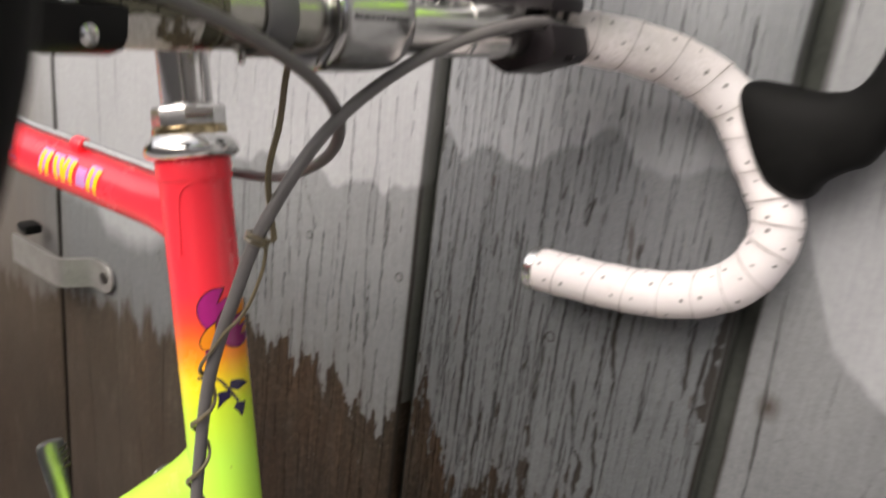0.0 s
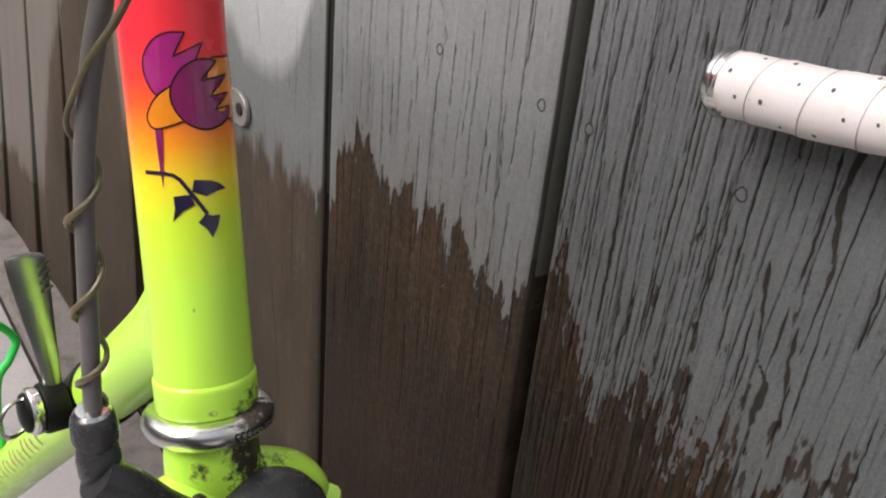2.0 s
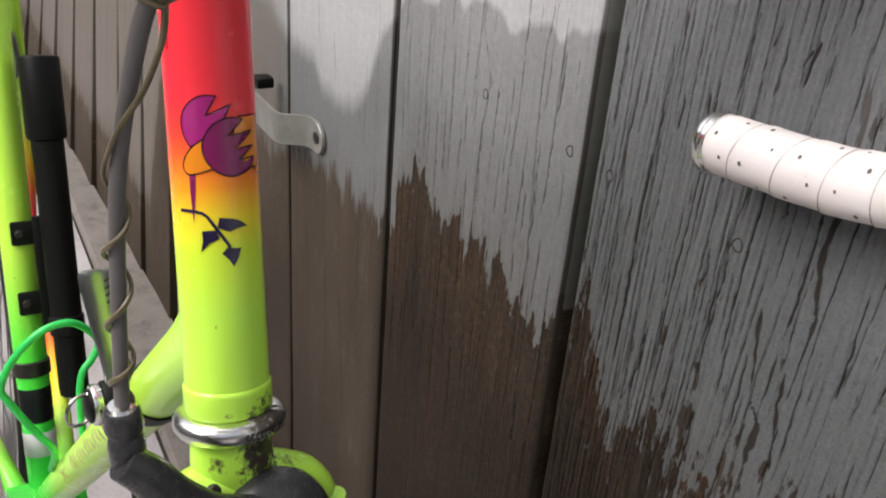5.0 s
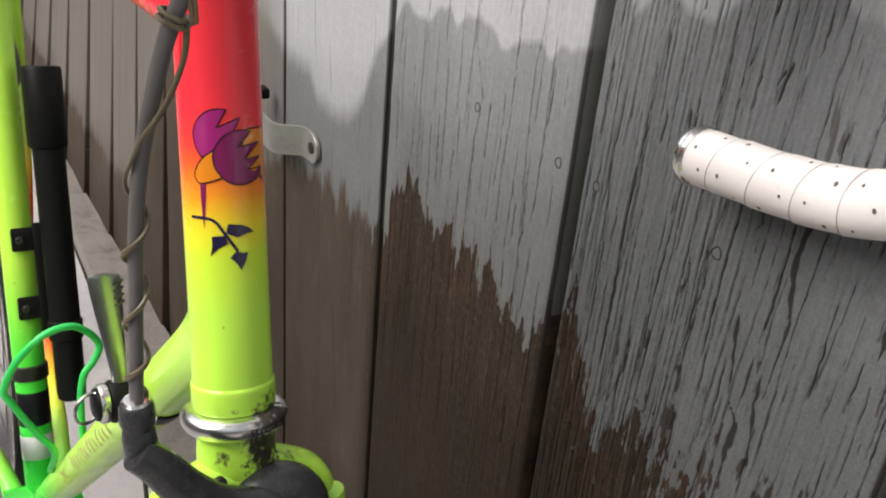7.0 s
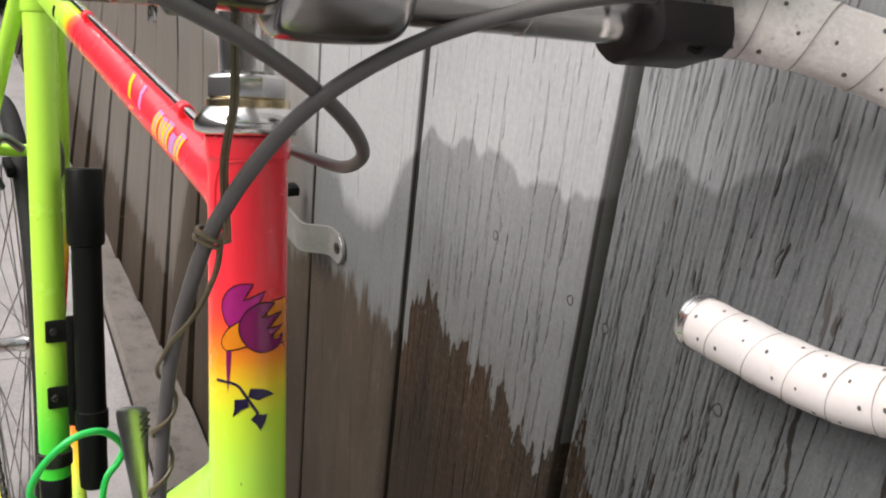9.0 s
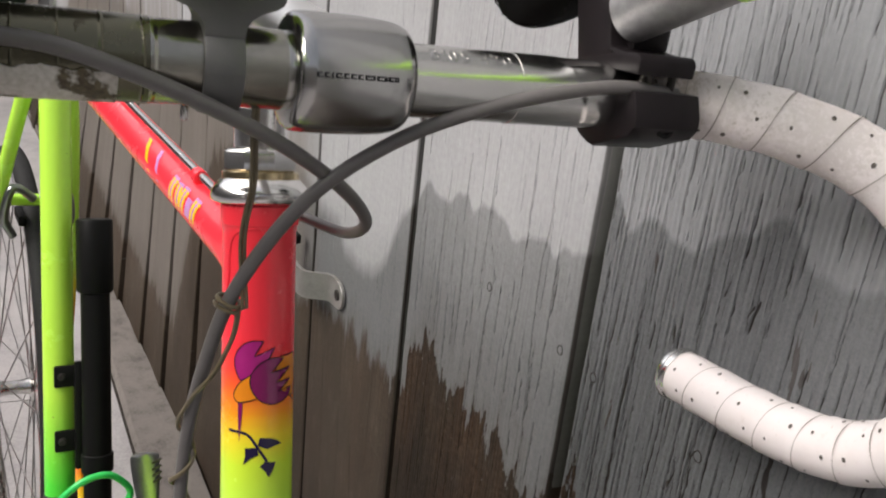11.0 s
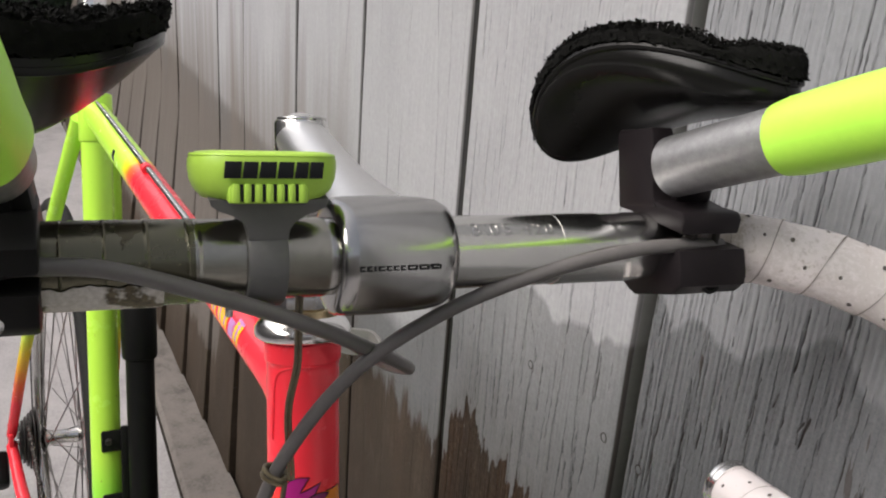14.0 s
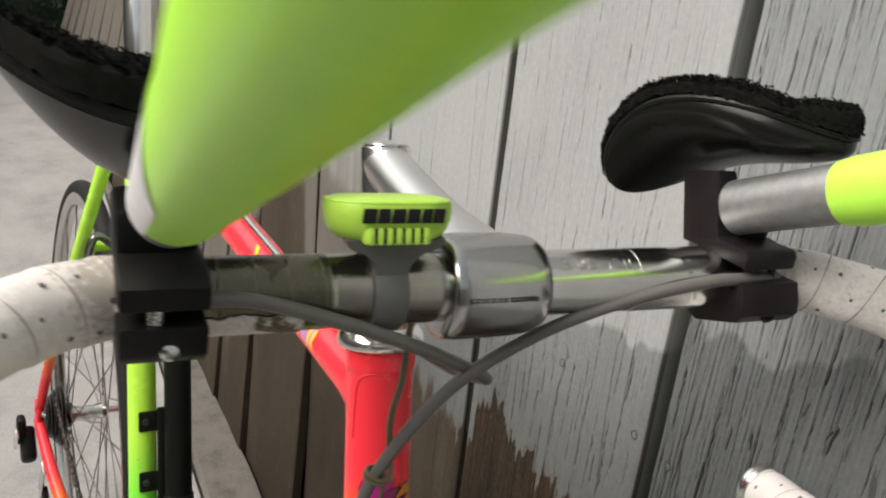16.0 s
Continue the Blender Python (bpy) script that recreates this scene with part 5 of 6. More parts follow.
    part("foam", (fv, ff), M_FOAM, pad, "torn fuzzy black foam")
    rng = random.Random(11 + sign)
    cv, cf = [], []
    for k in range(9000):
        a = rng.uniform(0, 2 * math.pi)
        q = max(0.0, min(1.0, 1.0 - abs(rng.gauss(0, 0.10)) if k % 3 else math.sqrt(rng.random())))
        top = foam_top(q, a)
        lift = top + rng.uniform(-0.001, 0.0018) + 0.0016 * rng.random() ** 3 if q < 0.97 else rng.uniform(lip, top + 0.0016)
        o = Vector(((pa + 0.0024) * q * math.cos(a), (pb + 0.0022) * q * math.sin(a), lift))
        b0, sz = len(cv), rng.uniform(0.0004, 0.0014)
        for _ in range(4):
            d = Vector((rng.gauss(0, 1), rng.gauss(0, 1), rng.gauss(0, 1))).normalized() * sz
            cv.append(pad_pt(o.x + d.x, o.y + d.y, o.z + d.z))
        cf += [(b0, b0 + 1, b0 + 2), (b0, b0 + 2, b0 + 3), (b0, b0 + 3, b0 + 1), (b0 + 1, b0 + 3, b0 + 2)]
    tagged(as_object("foam_fuzz", cv, cf, M_FOAM, pad, "", False), kind="stuff")

# cycle computer
cc = S(-0.0430, 0.0, 0.0285)
TLT = (UPB * 0.965 - FWDB * 0.26).normalized()
FRT = LATB.cross(TLT)


def rounded_rect(w, h, r, k=5):
    out = []
    for cx, cy, s in ((w / 2 - r, h / 2 - r, 0), (-w / 2 + r, h / 2 - r, 1), (-w / 2 + r, -h / 2 + r, 2), (w / 2 - r, -h / 2 + r, 3)):
        out += [(cx + r * math.cos((s + j / k) * math.pi / 2), cy + r * math.sin((s + j / k) * math.pi / 2)) for j in range(k + 1)]
    return out


def stacked(rows, o, ax, ay, az):
    return loft([[o + ax * x + ay * y + az * h for x, y in rounded_rect(w, d, r)] for w, d, r, h in rows])


computer = part("cycle_computer", stacked([(0.0300, 0.0215, 0.0095, -0.0085), (0.0365, 0.0245, 0.0110, -0.0074), (0.0410, 0.0275, 0.0125, -0.0050), (0.0434, 0.0298, 0.0135, -0.0020), (0.0442, 0.0312, 0.0140, 0.0012), (0.0439, 0.0316, 0.0140, 0.0036), (0.0425, 0.0306, 0.0132, 0.0052), (0.0385, 0.0275, 0.0115, 0.0060), (0.0300, 0.0200, 0.0080, 0.0063)], cc, LATB, FRT, TLT), M_LIMEPLASTIC, bike, "lime plastic cycle computer with black lettering bars")
part("seam", stacked([(0.0428, 0.0308, 0.0134, 0.0046), (0.0436, 0.0314, 0.0138, 0.0049), (0.0424, 0.0305, 0.0132, 0.0055)], cc, LATB, FRT, TLT), M_LIMEPLASTIC, computer)
bar_x = -0.0142
for wide in (0.0047, 0.0041, 0.0047, 0.0045, 0.0037, 0.0039):
    part("name_bar", prism([(0.0, 0.0), (wide, 0.0), (wide + 0.0005, 0.0048), (0.0005, 0.0048)], cc + LATB * bar_x + FRT * 0.0150 - TLT * 0.0016, LATB, TLT, FRT, 0.0009, 0.0002), M_INK, computer)
    bar_x += wide + 0.0006
part("rib_bed", block(cc - LATB * 0.0008 + FRT * 0.0120 - TLT * 0.0062, LATB, FRT, TLT, (0.0235, 0.0040, 0.0056), 0.0010), M_LIMEPLASTIC, computer)
for k in range(7):
    part("grip_rib", block(cc + LATB * (-0.0106 + k * 0.0032) + FRT * 0.0138 - TLT * 0.0060, LATB, FRT, TLT, (0.0024, 0.0036, 0.0058), 0.0009), M_LIMEPLASTIC, computer)
for k in range(6):
    part("slot", block(cc + LATB * (-0.0090 + k * 0.0032) + FRT * 0.0136 - TLT * 0.0058, LATB, FRT, TLT, (0.0008, 0.0030, 0.0050), 0.0002), M_INK, computer)
bw = []
for k in range(41):
    g = 2 * math.pi * k / 40
    for a, r in ((-0.0060, 0.0130), (-0.0060, 0.0146), (-0.0053, 0.0150), (0.0053, 0.0150), (0.0060, 0.0146), (0.0060, 0.0130)):
        bw.append(S(-0.0425 + a, r * math.cos(g), r * math.sin(g)))
bf = [(k * 6 + j, k * 6 + j + 1, k * 6 + j + 7, k * 6 + j + 6) for k in range(40) for j in range(5)]
part("mount_band", (bw, bf), M_BAND, computer, "grey plastic handlebar band")
part("mount_foot", loft([[S(-0.0425 + x0 * w, 0.012 * z0 - 0.001, u) for x0, z0 in ((-1, -1), (1, -1), (1, 1), (-1, 1))] for w, u in ((0.0060, 0.0105), (0.0063, 0.0135), (0.0078, 0.0160), (0.0110, 0.0182), (0.0150, 0.0196), (0.0172, 0.0212), (0.0178, 0.0232))]), M_BAND, computer)
part("sensor_clip", rounded(S(-0.0525, 0.006, -0.0165), UPB, 0.0045, 0.0013, 0.0004, 12), M_ALLOY, computer)

# brake cables, on their way from the bar tape
LEFT_CABLE = [(0.1400, -0.0985, 0.9640), (0.1425, -0.1201, 0.9668), (0.1405, -0.1401, 0.9661), (0.1345, -0.1768, 0.9581), (0.1295, -0.2106, 0.9449), (0.1229, -0.2389, 0.9231), (0.1170, -0.2605, 0.8904), (0.1117, -0.2704, 0.8578), (0.1050, -0.2755, 0.8232), (0.1035, -0.2785, 0.7844), (0.1041, -0.2815, 0.7420)]
RIGHT_CABLE = [(0.1290, -0.3443, 0.9765), (0.1310, -0.3343, 0.9775), (0.1310, -0.3147, 0.9745), (0.1328, -0.2857, 0.9636), (0.1305, -0.2554, 0.9481), (0.1205, -0.2295, 0.9299), (0.1015, -0.2092, 0.9109), (0.0764, -0.1958, 0.8933), (0.0468, -0.1928, 0.8792), (0.0103, -0.2010, 0.8748), (-0.012, -0.2150, 0.8765)]
left_path = smooth_path([B(*p) for p in LEFT_CABLE], 10)
right_path = smooth_path([B(*p) for p in RIGHT_CABLE], 10)
part("brake_cable", sweep(left_path, 0.0026, 14), M_HOUSING, bike, "grey brake cable housing")
part("brake_cable", sweep(right_path, 0.0026, 14), M_HOUSING, bike, "grey brake cable housing in a loop")
part("top_tube_cable", sweep(line((-0.04, -0.003, 0.8775), (-0.57, -0.003, 0.8775), 6), 0.0022, 10), M_ALLOY, bike, "silver rear brake cable along the top tube")
for gx in (-0.105, -0.345):
    part("cable_guide", rounded((gx - 0.004, -0.003, 0.8765), (1, 0, 0), 0.008, 0.0042, 0.001, 16), M_TOP, bike)

# twin sensor wire: down from the computer, knotted to the cable, then wound round it
lf_frames = frames_along(left_path)
knot = min(range(len(left_path)), key=lambda i: (left_path[i] - B(0.1158, -0.2620, 0.8840)).length)
for off in (-0.0007, 0.0007):
    down = [S(-0.0300 + off, 0.004, -0.010), S(-0.0290 + off, 0.001, -0.022), S(-0.0275 + off, -0.002, -0.040), S(-0.0290 + off, -0.004, -0.060), left_path[knot] + FWDB * 0.004 + LATB * (0.005 + off)]
    wind = []
    for k in range(170):
        q = k / 169
        i = int(knot + q * (len(left_path) - 1 - knot - 1))
        p, t, s, u = lf_frames[min(i, len(lf_frames) - 1)]
        frac = knot + q * (len(left_path) - 2 - knot) - i
        p = p.lerp(lf_frames[min(i + 1, len(lf_frames) - 1)][0], frac)
        loose = 0.0036 + 0.0008 * (0.5 + 0.5 * math.sin(q * 31)) + 0.0030 * math.sin(math.pi * min(q / 0.30, 1.0))
        a = (1.9 + 3.47 * (q / 0.47) ** 1.9 if q < 0.47 else 5.37 + 2 * math.pi * (q - 0.47) / 0.178 + 2.4 * max(0.0, q - 0.88) / 0.12) + off * 120
        wind.append(p + (s * math.cos(a) + u * math.sin(a)) * loose + t * off)
    part("sensor_wire", sweep(smooth_path(down, 8) + wind, 0.00072, 8), M_WIRE, bike, "thin brown twin wire wound round the cable")
p, t, s, u = lf_frames[knot]
for k in range(2):
    part("wire_knot", sweep([p + t * (0.0022 * k - 0.001) + (s * math.cos(g) + u * math.sin(g)) * (0.0041 + 0.0003 * math.sin(3 * g + k)) for g in [2 * math.pi * j / 30 for j in range(31)]], 0.0008, 8), M_WIRE, bike)

# fork and front wheel
FRONT = Vector((0.168, 0, 0.345))
fork = part("fork", joined([
    turned(head(-0.132), HEAD, [(0, 0.0150), (0.004, 0.0168), (0.020, 0.0166), (0.027, 0.0160), (0.0285, 0.0155)], 32),
    loft([[head(-0.1245 - 0.014 * abs(q) ** 2, 0.002, q * 0.044) + (HEAD * math.sin(g) * (0.0128 - 0.003 * abs(q)) + Vector((0.9647, 0, 0.2634)) * math.cos(g) * (0.0150 - 0.003 * abs(q))) * (1 - 0.8 * max(0.0, (abs(q) - 0.72) / 0.28) ** 2.5) for g in [2 * math.pi * k / 20 for k in range(20)]] for q in [i / 16 - 1 for i in range(33)]]),
]), M_FORK, bike, "lime fork crown with greasy dirt")
for sy in (-1, 1):
    part("fork_blade", sweep(smooth_path([head(-0.1445, 0.001, sy * 0.0375), head(-0.20, 0.0, sy * 0.043), head(-0.34, 0.002, sy * 0.050), head(-0.42, 0.014, sy * 0.051), FRONT + Vector((0, sy * 0.052, 0))], 6), lambda q, a: 0.0125 - 0.0055 * q, 18, True, 0.8), M_FORK, fork)


def wheel(name, hub, width, label):
    w = part(name, turned(hub + Vector((0, -0.028, 0)), (0, 1, 0), [(0, 0.006), (0.002, 0.021), (0.005, 0.022), (0.008, 0.012), (0.020, 0.0095), (0.036, 0.0095), (0.048, 0.012), (0.051, 0.022), (0.054, 0.021), (0.056, 0.006)], 24), M_ALLOY, bike, label)
    ring = lambda R, prof, m=90: loft([[hub + Vector(((R + r) * math.cos(2 * math.pi * k / m), y, (R + r) * math.sin(2 * math.pi * k / m))) for r, y in prof] for k in range(m)], False, True)
    part("tyre", ring(0.325, [(0.0115 * math.cos(g), 0.0112 * math.sin(g)) for g in [2 * math.pi * k / 16 for k in range(16)]]), M_TYRE, w, "black narrow road tyre")
    part("rim", ring(0.309, [(0.0095, 0.0095), (0.0105, 0.0080), (0.004, 0.0070), (-0.0065, 0.0045), (-0.0075, 0.0), (-0.0065, -0.0045), (0.004, -0.0070), (0.0105, -0.0080), (0.0095, -0.0095), (0.003, -0.0102), (-0.0075, -0.0075), (-0.0095, 0.0), (-0.0075, 0.0075), (0.003, 0.0102)]), M_ALLOY, w, "silver rim")
    for k in range(32):
        a = 2 * math.pi * k / 32
        side = 1 if k % 2 else -1
        lead = 0.62 if (k // 2) % 2 else -0.62
        p0 = hub + Vector((0.0205 * math.cos(a + lead * 1.9), side * 0.0245, 0.0205 * math.sin(a + lead * 1.9)))
        p1 = hub + Vector((0.301 * math.cos(a), side * 0.003, 0.301 * math.sin(a)))
        part("spoke", sweep([p0, p1], 0.0009, 6), M_SPOKE, w)
    part("axle", joined([rounded(hub + Vector((0, -width, 0)), (0, 1, 0), 2 * width, 0.005, 0.0008, 16), rounded(hub + Vector((0, width - 0.012, 0)), (0, 1, 0), 0.010, 0.0095, 0.001, 16)]), M_ALLOY, w)
    return w


M_SPOKE = plain("grey_steel_spoke", (0.35, 0.34, 0.33), 0.35, 1.0, 0.1)
wheel("front_wheel", FRONT, 0.056, "front wheel with thin spokes and black tyre")
rear = wheel("rear_wheel", HUB, 0.068, "rear wheel with thin spokes and black tyre")
for k in range(6):
    part("sprocket", loft([[HUB + Vector((r * math.cos(2 * math.pi * j / 48) * (1 + 0.03 * (j % 2)), y, r * math.sin(2 * math.pi * j / 48) * (1 + 0.03 * (j % 2)))) for j in range(48)] for y in (-0.034 - k * 0.0042, -0.0320 - k * 0.0042) for r in [0.046 - k * 0.0042]]), M_DARK, rear)
part("skewer_lever", joined([rounded(HUB + Vector((0, 0.062, 0)), (0, 1, 0), 0.014, 0.0085, 0.002, 20)]), M_CHROME, rear, "bright quick-release nut")
mech = part("rear_derailleur", joined([block(HUB + Vector((0.008, -0.078, -0.036)), (0.8, 0, -0.6), (0, 1, 0), (0.6, 0, 0.8), (0.05, 0.020, 0.026), 0.006), block(HUB + Vector((0.0, -0.086, -0.015)), (1, 0, 0), (0, 1, 0), (0, 0, 1), (0.022, 0.012, 0.040), 0.005)]), M_BLACK, bike, "black and silver rear derailleur")
part("cage_plate", block(HUB + Vector((0.030, -0.062, -0.085)), (0.9, 0, -0.43), (0, 1, 0), (0.43, 0, 0.9), (0.022, 0.004, 0.075), 0.0018), M_ALLOY, mech)
part("body_cap", block(HUB + Vector((0.004, -0.0925, -0.028)), (0.8, 0, -0.6), (0, 1, 0), (0.6, 0, 0.8), (0.016, 0.005, 0.040), 0.002), M_CHROME, mech)
for dz in (-0.055, -0.115):
    part("pulley", rounded(HUB + Vector((0.022 + (0.01 if dz < -0.1 else 0), -0.060, dz)), (0, 1, 0), 0.006, 0.017, 0.001, 24), M_RUBBER, mech)
ring_pts = lambda r, y: [BOTTOM + Vector((r * math.cos(2 * math.pi * j / 96) * (1 + 0.012 * (j % 2)), y, r * math.sin(2 * math.pi * j / 96) * (1 + 0.012 * (j % 2)))) for j in range(96)]
crankset = part("chainring", loft([ring_pts(0.078, -0.044), ring_pts(0.098, -0.044), ring_pts(0.098, -0.047), ring_pts(0.078, -0.047)], False, True), M_ALLOY, bike, "toothed silver chainring")
for k in range(5):
    a = 2 * math.pi * k / 5 + 0.3
    part("spider_arm", sweep([BOTTOM + Vector((0.012 * math.cos(a), -0.050, 0.012 * math.sin(a))), BOTTOM + Vector((0.082 * math.cos(a), -0.047, 0.082 * math.sin(a)))], lambda q, g: 0.009 - 0.003 * q, 10), M_ALLOY, crankset)
part("crank_arm", sweep(line(BOTTOM + Vector((0, -0.060, 0)), BOTTOM + Vector((0.10, -0.068, -0.138)), 5), lambda q, a: 0.0125 - 0.003 * q, 14), M_ALLOY, bike)
for z0, z1 in ((0.098, 0.040), (-0.098, -0.125)):
    a, b2 = BOTTOM + Vector((0, -0.0455, z0)), HUB + Vector((0.01 if z0 > 0 else 0.03, -0.045, z1 - 0.0 if z0 > 0 else z1))
    m = int((b2 - a).length / 0.0127)
    d = (b2 - a).normalized()
    up = Vector((0, 1, 0)).cross(d)
    ch = []
    for k in range(m):
        ch.append(block(a + d * (k + 0.5) * 0.0127, d, (0, 1, 0), up, (0.0132, 0.0062 if k % 2 else 0.0048, 0.0080), 0.002, 1))
    part("chain_run", joined(ch), M_DARK, bike, "dark oily chain")

# front brake: cable adjuster, swept arm, round pivot cover
LOW = Vector((0.0, 0.0, -0.0085))
brake = part("front_brake", joined([
    sweep([p + LOW for p in smooth_path([Vector((0.053, -0.049, 0.7290)), Vector((0.0545, -0.041, 0.7215)), Vector((0.056, -0.030, 0.7070)), Vector((0.0575, -0.017, 0.6950)), Vector((0.0590, 0.000, 0.6880)), Vector((0.060, 0.012, 0.680))], 6)], lambda q, a: 0.0066 + 0.005 * q, 18),
    turned(Vector((0.046, 0.010, 0.6765)) + LOW, Vector((0.9647, 0, 0.2634)), [(0, 0.0215), (0.006, 0.0235), (0.012, 0.0232), (0.0160, 0.0205), (0.0185, 0.0170), (0.0192, 0.0140)], 40),
    sweep([p + LOW for p in smooth_path([Vector((0.056, 0.018, 0.676)), Vector((0.054, 0.040, 0.662)), Vector((0.050, 0.046, 0.630))], 6)], 0.0095, 16),
]), M_CALIPER, bike, "black aero front brake caliper with round pivot cover")
part("pivot_disc", turned(Vector((0.046, 0.010, 0.6765)) + LOW + Vector((0.9647, 0, 0.2634)) * 0.0185, Vector((0.9647, 0, 0.2634)), [(0, 0.0125), (0.0018, 0.0120), (0.0030, 0.0100), (0.0036, 0.004), (0.0037, 0.0)], 32), M_CHROME, brake, "polished pivot cap")
AW = Bway((0.004, 0.012, -1.0))
A0 = B(0.1041, -0.2815, 0.7455)
adj = part("cable_adjuster", turned(A0, AW, [(0, 0.0034), (0.0004, 0.0048), (0.0012, 0.0056), (0.0030, 0.0063), (0.0085, 0.0067), (0.0100, 0.0064), (0.0106, 0.0055), (0.0122, 0.0052), (0.0130, 0.0058), (0.0150, 0.0062), (0.0168, 0.0064), (0.0225, 0.0063), (0.0245, 0.0058), (0.0252, 0.0042)], 32), M_CALIPER, brake, "black ribbed cable adjuster")
part("adjuster_rim", turned(A0 - AW * 0.0006, AW, [(0, 0.0032), (0.0002, 0.0044), (0.0012, 0.0052), (0.0014, 0.0048)], 28), M_ALLOY, adj)
part("inner_wire", sweep([A0 + AW * 0.024, A0 + AW * 0.085], 0.0009, 8), M_DARK, brake)
part("crown_screw", rounded(head(-0.118, 0.016, -0.014), Vector((0.9647, 0, 0.2634)), 0.003, 0.0028, 0.0006, 14), M_DARK, brake)

# down tube shift levers
DT = (head(-0.058) - BOTTOM).normalized()
boss = BOTTOM + DT * (((Vector((-0.074, 0, 0.655)) - BOTTOM).dot(DT)))
part("shifter_band", turned(boss - DT * 0.009, DT, [(0, 0.0155), (0.001, 0.0164), (0.017, 0.0164), (0.018, 0.0155)], 32), M_BLACK, bike, "black shift lever band round the down tube")
for sy in (-1, 1):
    LV = [(0.0, 0.0205, 0.0, 0.0036), (-0.002, 0.0212, 0.016, 0.0040), (-0.006, 0.0225, 0.032, 0.0054), (-0.011, 0.0235, 0.047, 0.0070), (-0.0150, 0.0242, 0.058, 0.0079), (-0.0168, 0.0246, 0.0635, 0.0080), (-0.0174, 0.0248, 0.0650, 0.0072), (-0.0176, 0.0248, 0.0655, 0.0050)]
    if sy > 0:
        LV = [(x + 0.55 * z, y, z * 0.72, w) for x, y, z, w in LV]
    lever = part("shift_lever", loft([[boss + Vector((x, sy * y, z)) + Vector((0, 1, 0)) * (w * math.cos(2 * math.pi * k / 20)) + Vector((0.95, 0, 0.3)) * (0.0026 * math.sin(2 * math.pi * k / 20)) for k in range(20)] for x, y, z, w in LV]), M_LEVER, bike, "silver down tube shift lever")
    part("lever_hub", rounded(boss + Vector((0, sy * 0.0165, 0)), (0, sy, 0), 0.0105, 0.0112, 0.0015, 28), M_BLACK, lever)
    part("hub_ring", rounded(boss + Vector((0, sy * 0.0272, 0)), (0, sy, 0), 0.0050, 0.0104, 0.0012, 28), M_CHROME, lever)
    part("hub_cap", turned(boss + Vector((0, sy * 0.0322, 0)), (0, sy, 0), [(0, 0.0088), (0.0014, 0.0084), (0.0026, 0.0060), (0.0030, 0.0)], 24), M_BLACK, lever)
    part("wing_ring", sweep([boss + Vector((0.0020, sy * 0.0372, 0.0)) + Vector((0.0030 * math.cos(g), sy * 0.0072 * math.cos(g), 0.0086 * math.sin(g))) for g in [2 * math.pi * k / 28 for k in range(29)]], 0.0009, 8), M_ALLOY, lever)
    if sy < 0:
        for k in range(4):
            part("grip_notch", block(boss + Vector((-0.0105 - 0.0012 * k, sy * 0.0222, 0.0500 + 0.0034 * k)), (0.3, 0.45, -0.95), (0, 1, 0.45), (0.95, 0, 0.3), (0.0013, 0.0125, 0.0014), 0.0004), M_DARK, lever)

# bright green gear housing in a loop over the down tube
part("gear_cable", sweep(smooth_path([(-0.257, 0.001, 0.490), (-0.257, 0.000, 0.525), (-0.259, 0.003, 0.545), (-0.263, 0.0110, 0.553), (-0.265, 0.0155, 0.566), (-0.262, 0.003, 0.583), (-0.260, -0.010, 0.588), (-0.260, -0.026, 0.582), (-0.262, -0.042, 0.563), (-0.264, -0.0500, 0.541), (-0.262, -0.046, 0.530), (-0.260, -0.032, 0.503), (-0.262, -0.0186, 0.478), (-0.300, -0.015, 0.430)], 8), 0.0027, 12), M_GREENCABLE, bike, "bright green gear cable housing in a loop")

# pump on the seat tube
P0, P1 = Vector((-0.428, 0.030, 0.405)), Vector((-0.5215, 0.030, 0.705))
PW = (P1 - P0).normalized()
plen = (P1 - P0).length
pump = part("frame_pump", turned(P0, PW, [(0, 0.010), (0.002, 0.0125), (0.010, 0.0132), (0.060, 0.0132), (0.061, 0.0152), (0.078, 0.0155), (0.079, 0.0138), (plen - 0.074, 0.0138), (plen - 0.073, 0.0160), (plen - 0.070, 0.0172), (plen - 0.003, 0.0172), (plen - 0.001, 0.0165), (plen, 0.0140)], 32), M_BLACK, bike, "black frame pump clamped beside the seat tube")
SEAT_X = lambda z: -0.428 - (z - 0.285) * 0.296
for z in (0.545, 0.482):
    q = Vector((SEAT_X(z), 0, z))
    fr_w = Vector((0.959, 0, 0.284))
    tab = part("pump_clamp", joined([block(q + fr_w * 0.0165 + Vector((0, 0.010, 0)), fr_w, (0, 1, 0), SEAT_WAY, (0.0045, 0.034, 0.022), 0.003), block(q + fr_w * 0.022 + Vector((0, 0.026, 0)), fr_w, (0, 1, 0), SEAT_WAY, (0.014, 0.010, 0.020), 0.002)]), M_BLACK, pump)
    part("bolt", turned(q + fr_w * 0.0185 + Vector((0, 0.0, 0)), fr_w, [(0, 0.0040), (0.0015, 0.0038), (0.0024, 0.0022), (0.0018, 0.0)], 18), M_DARK, tab)
part("pump_backbone", block(Vector((SEAT_X(0.513) + 0.022, 0.018, 0.513)) , Vector((0.959, 0, 0.284)), (0, 1, 0), SEAT_WAY, (0.006, 0.014, 0.110), 0.002), M_BLACK, pump)
part("derailleur_band", turned(Vector((SEAT_X(0.412), 0, 0.412)), SEAT_WAY, [(0, 0.0150), (0.001, 0.0166), (0.014, 0.0166), (0.015, 0.0150)], 32), M_DARK, bike, "dark front derailleur band")
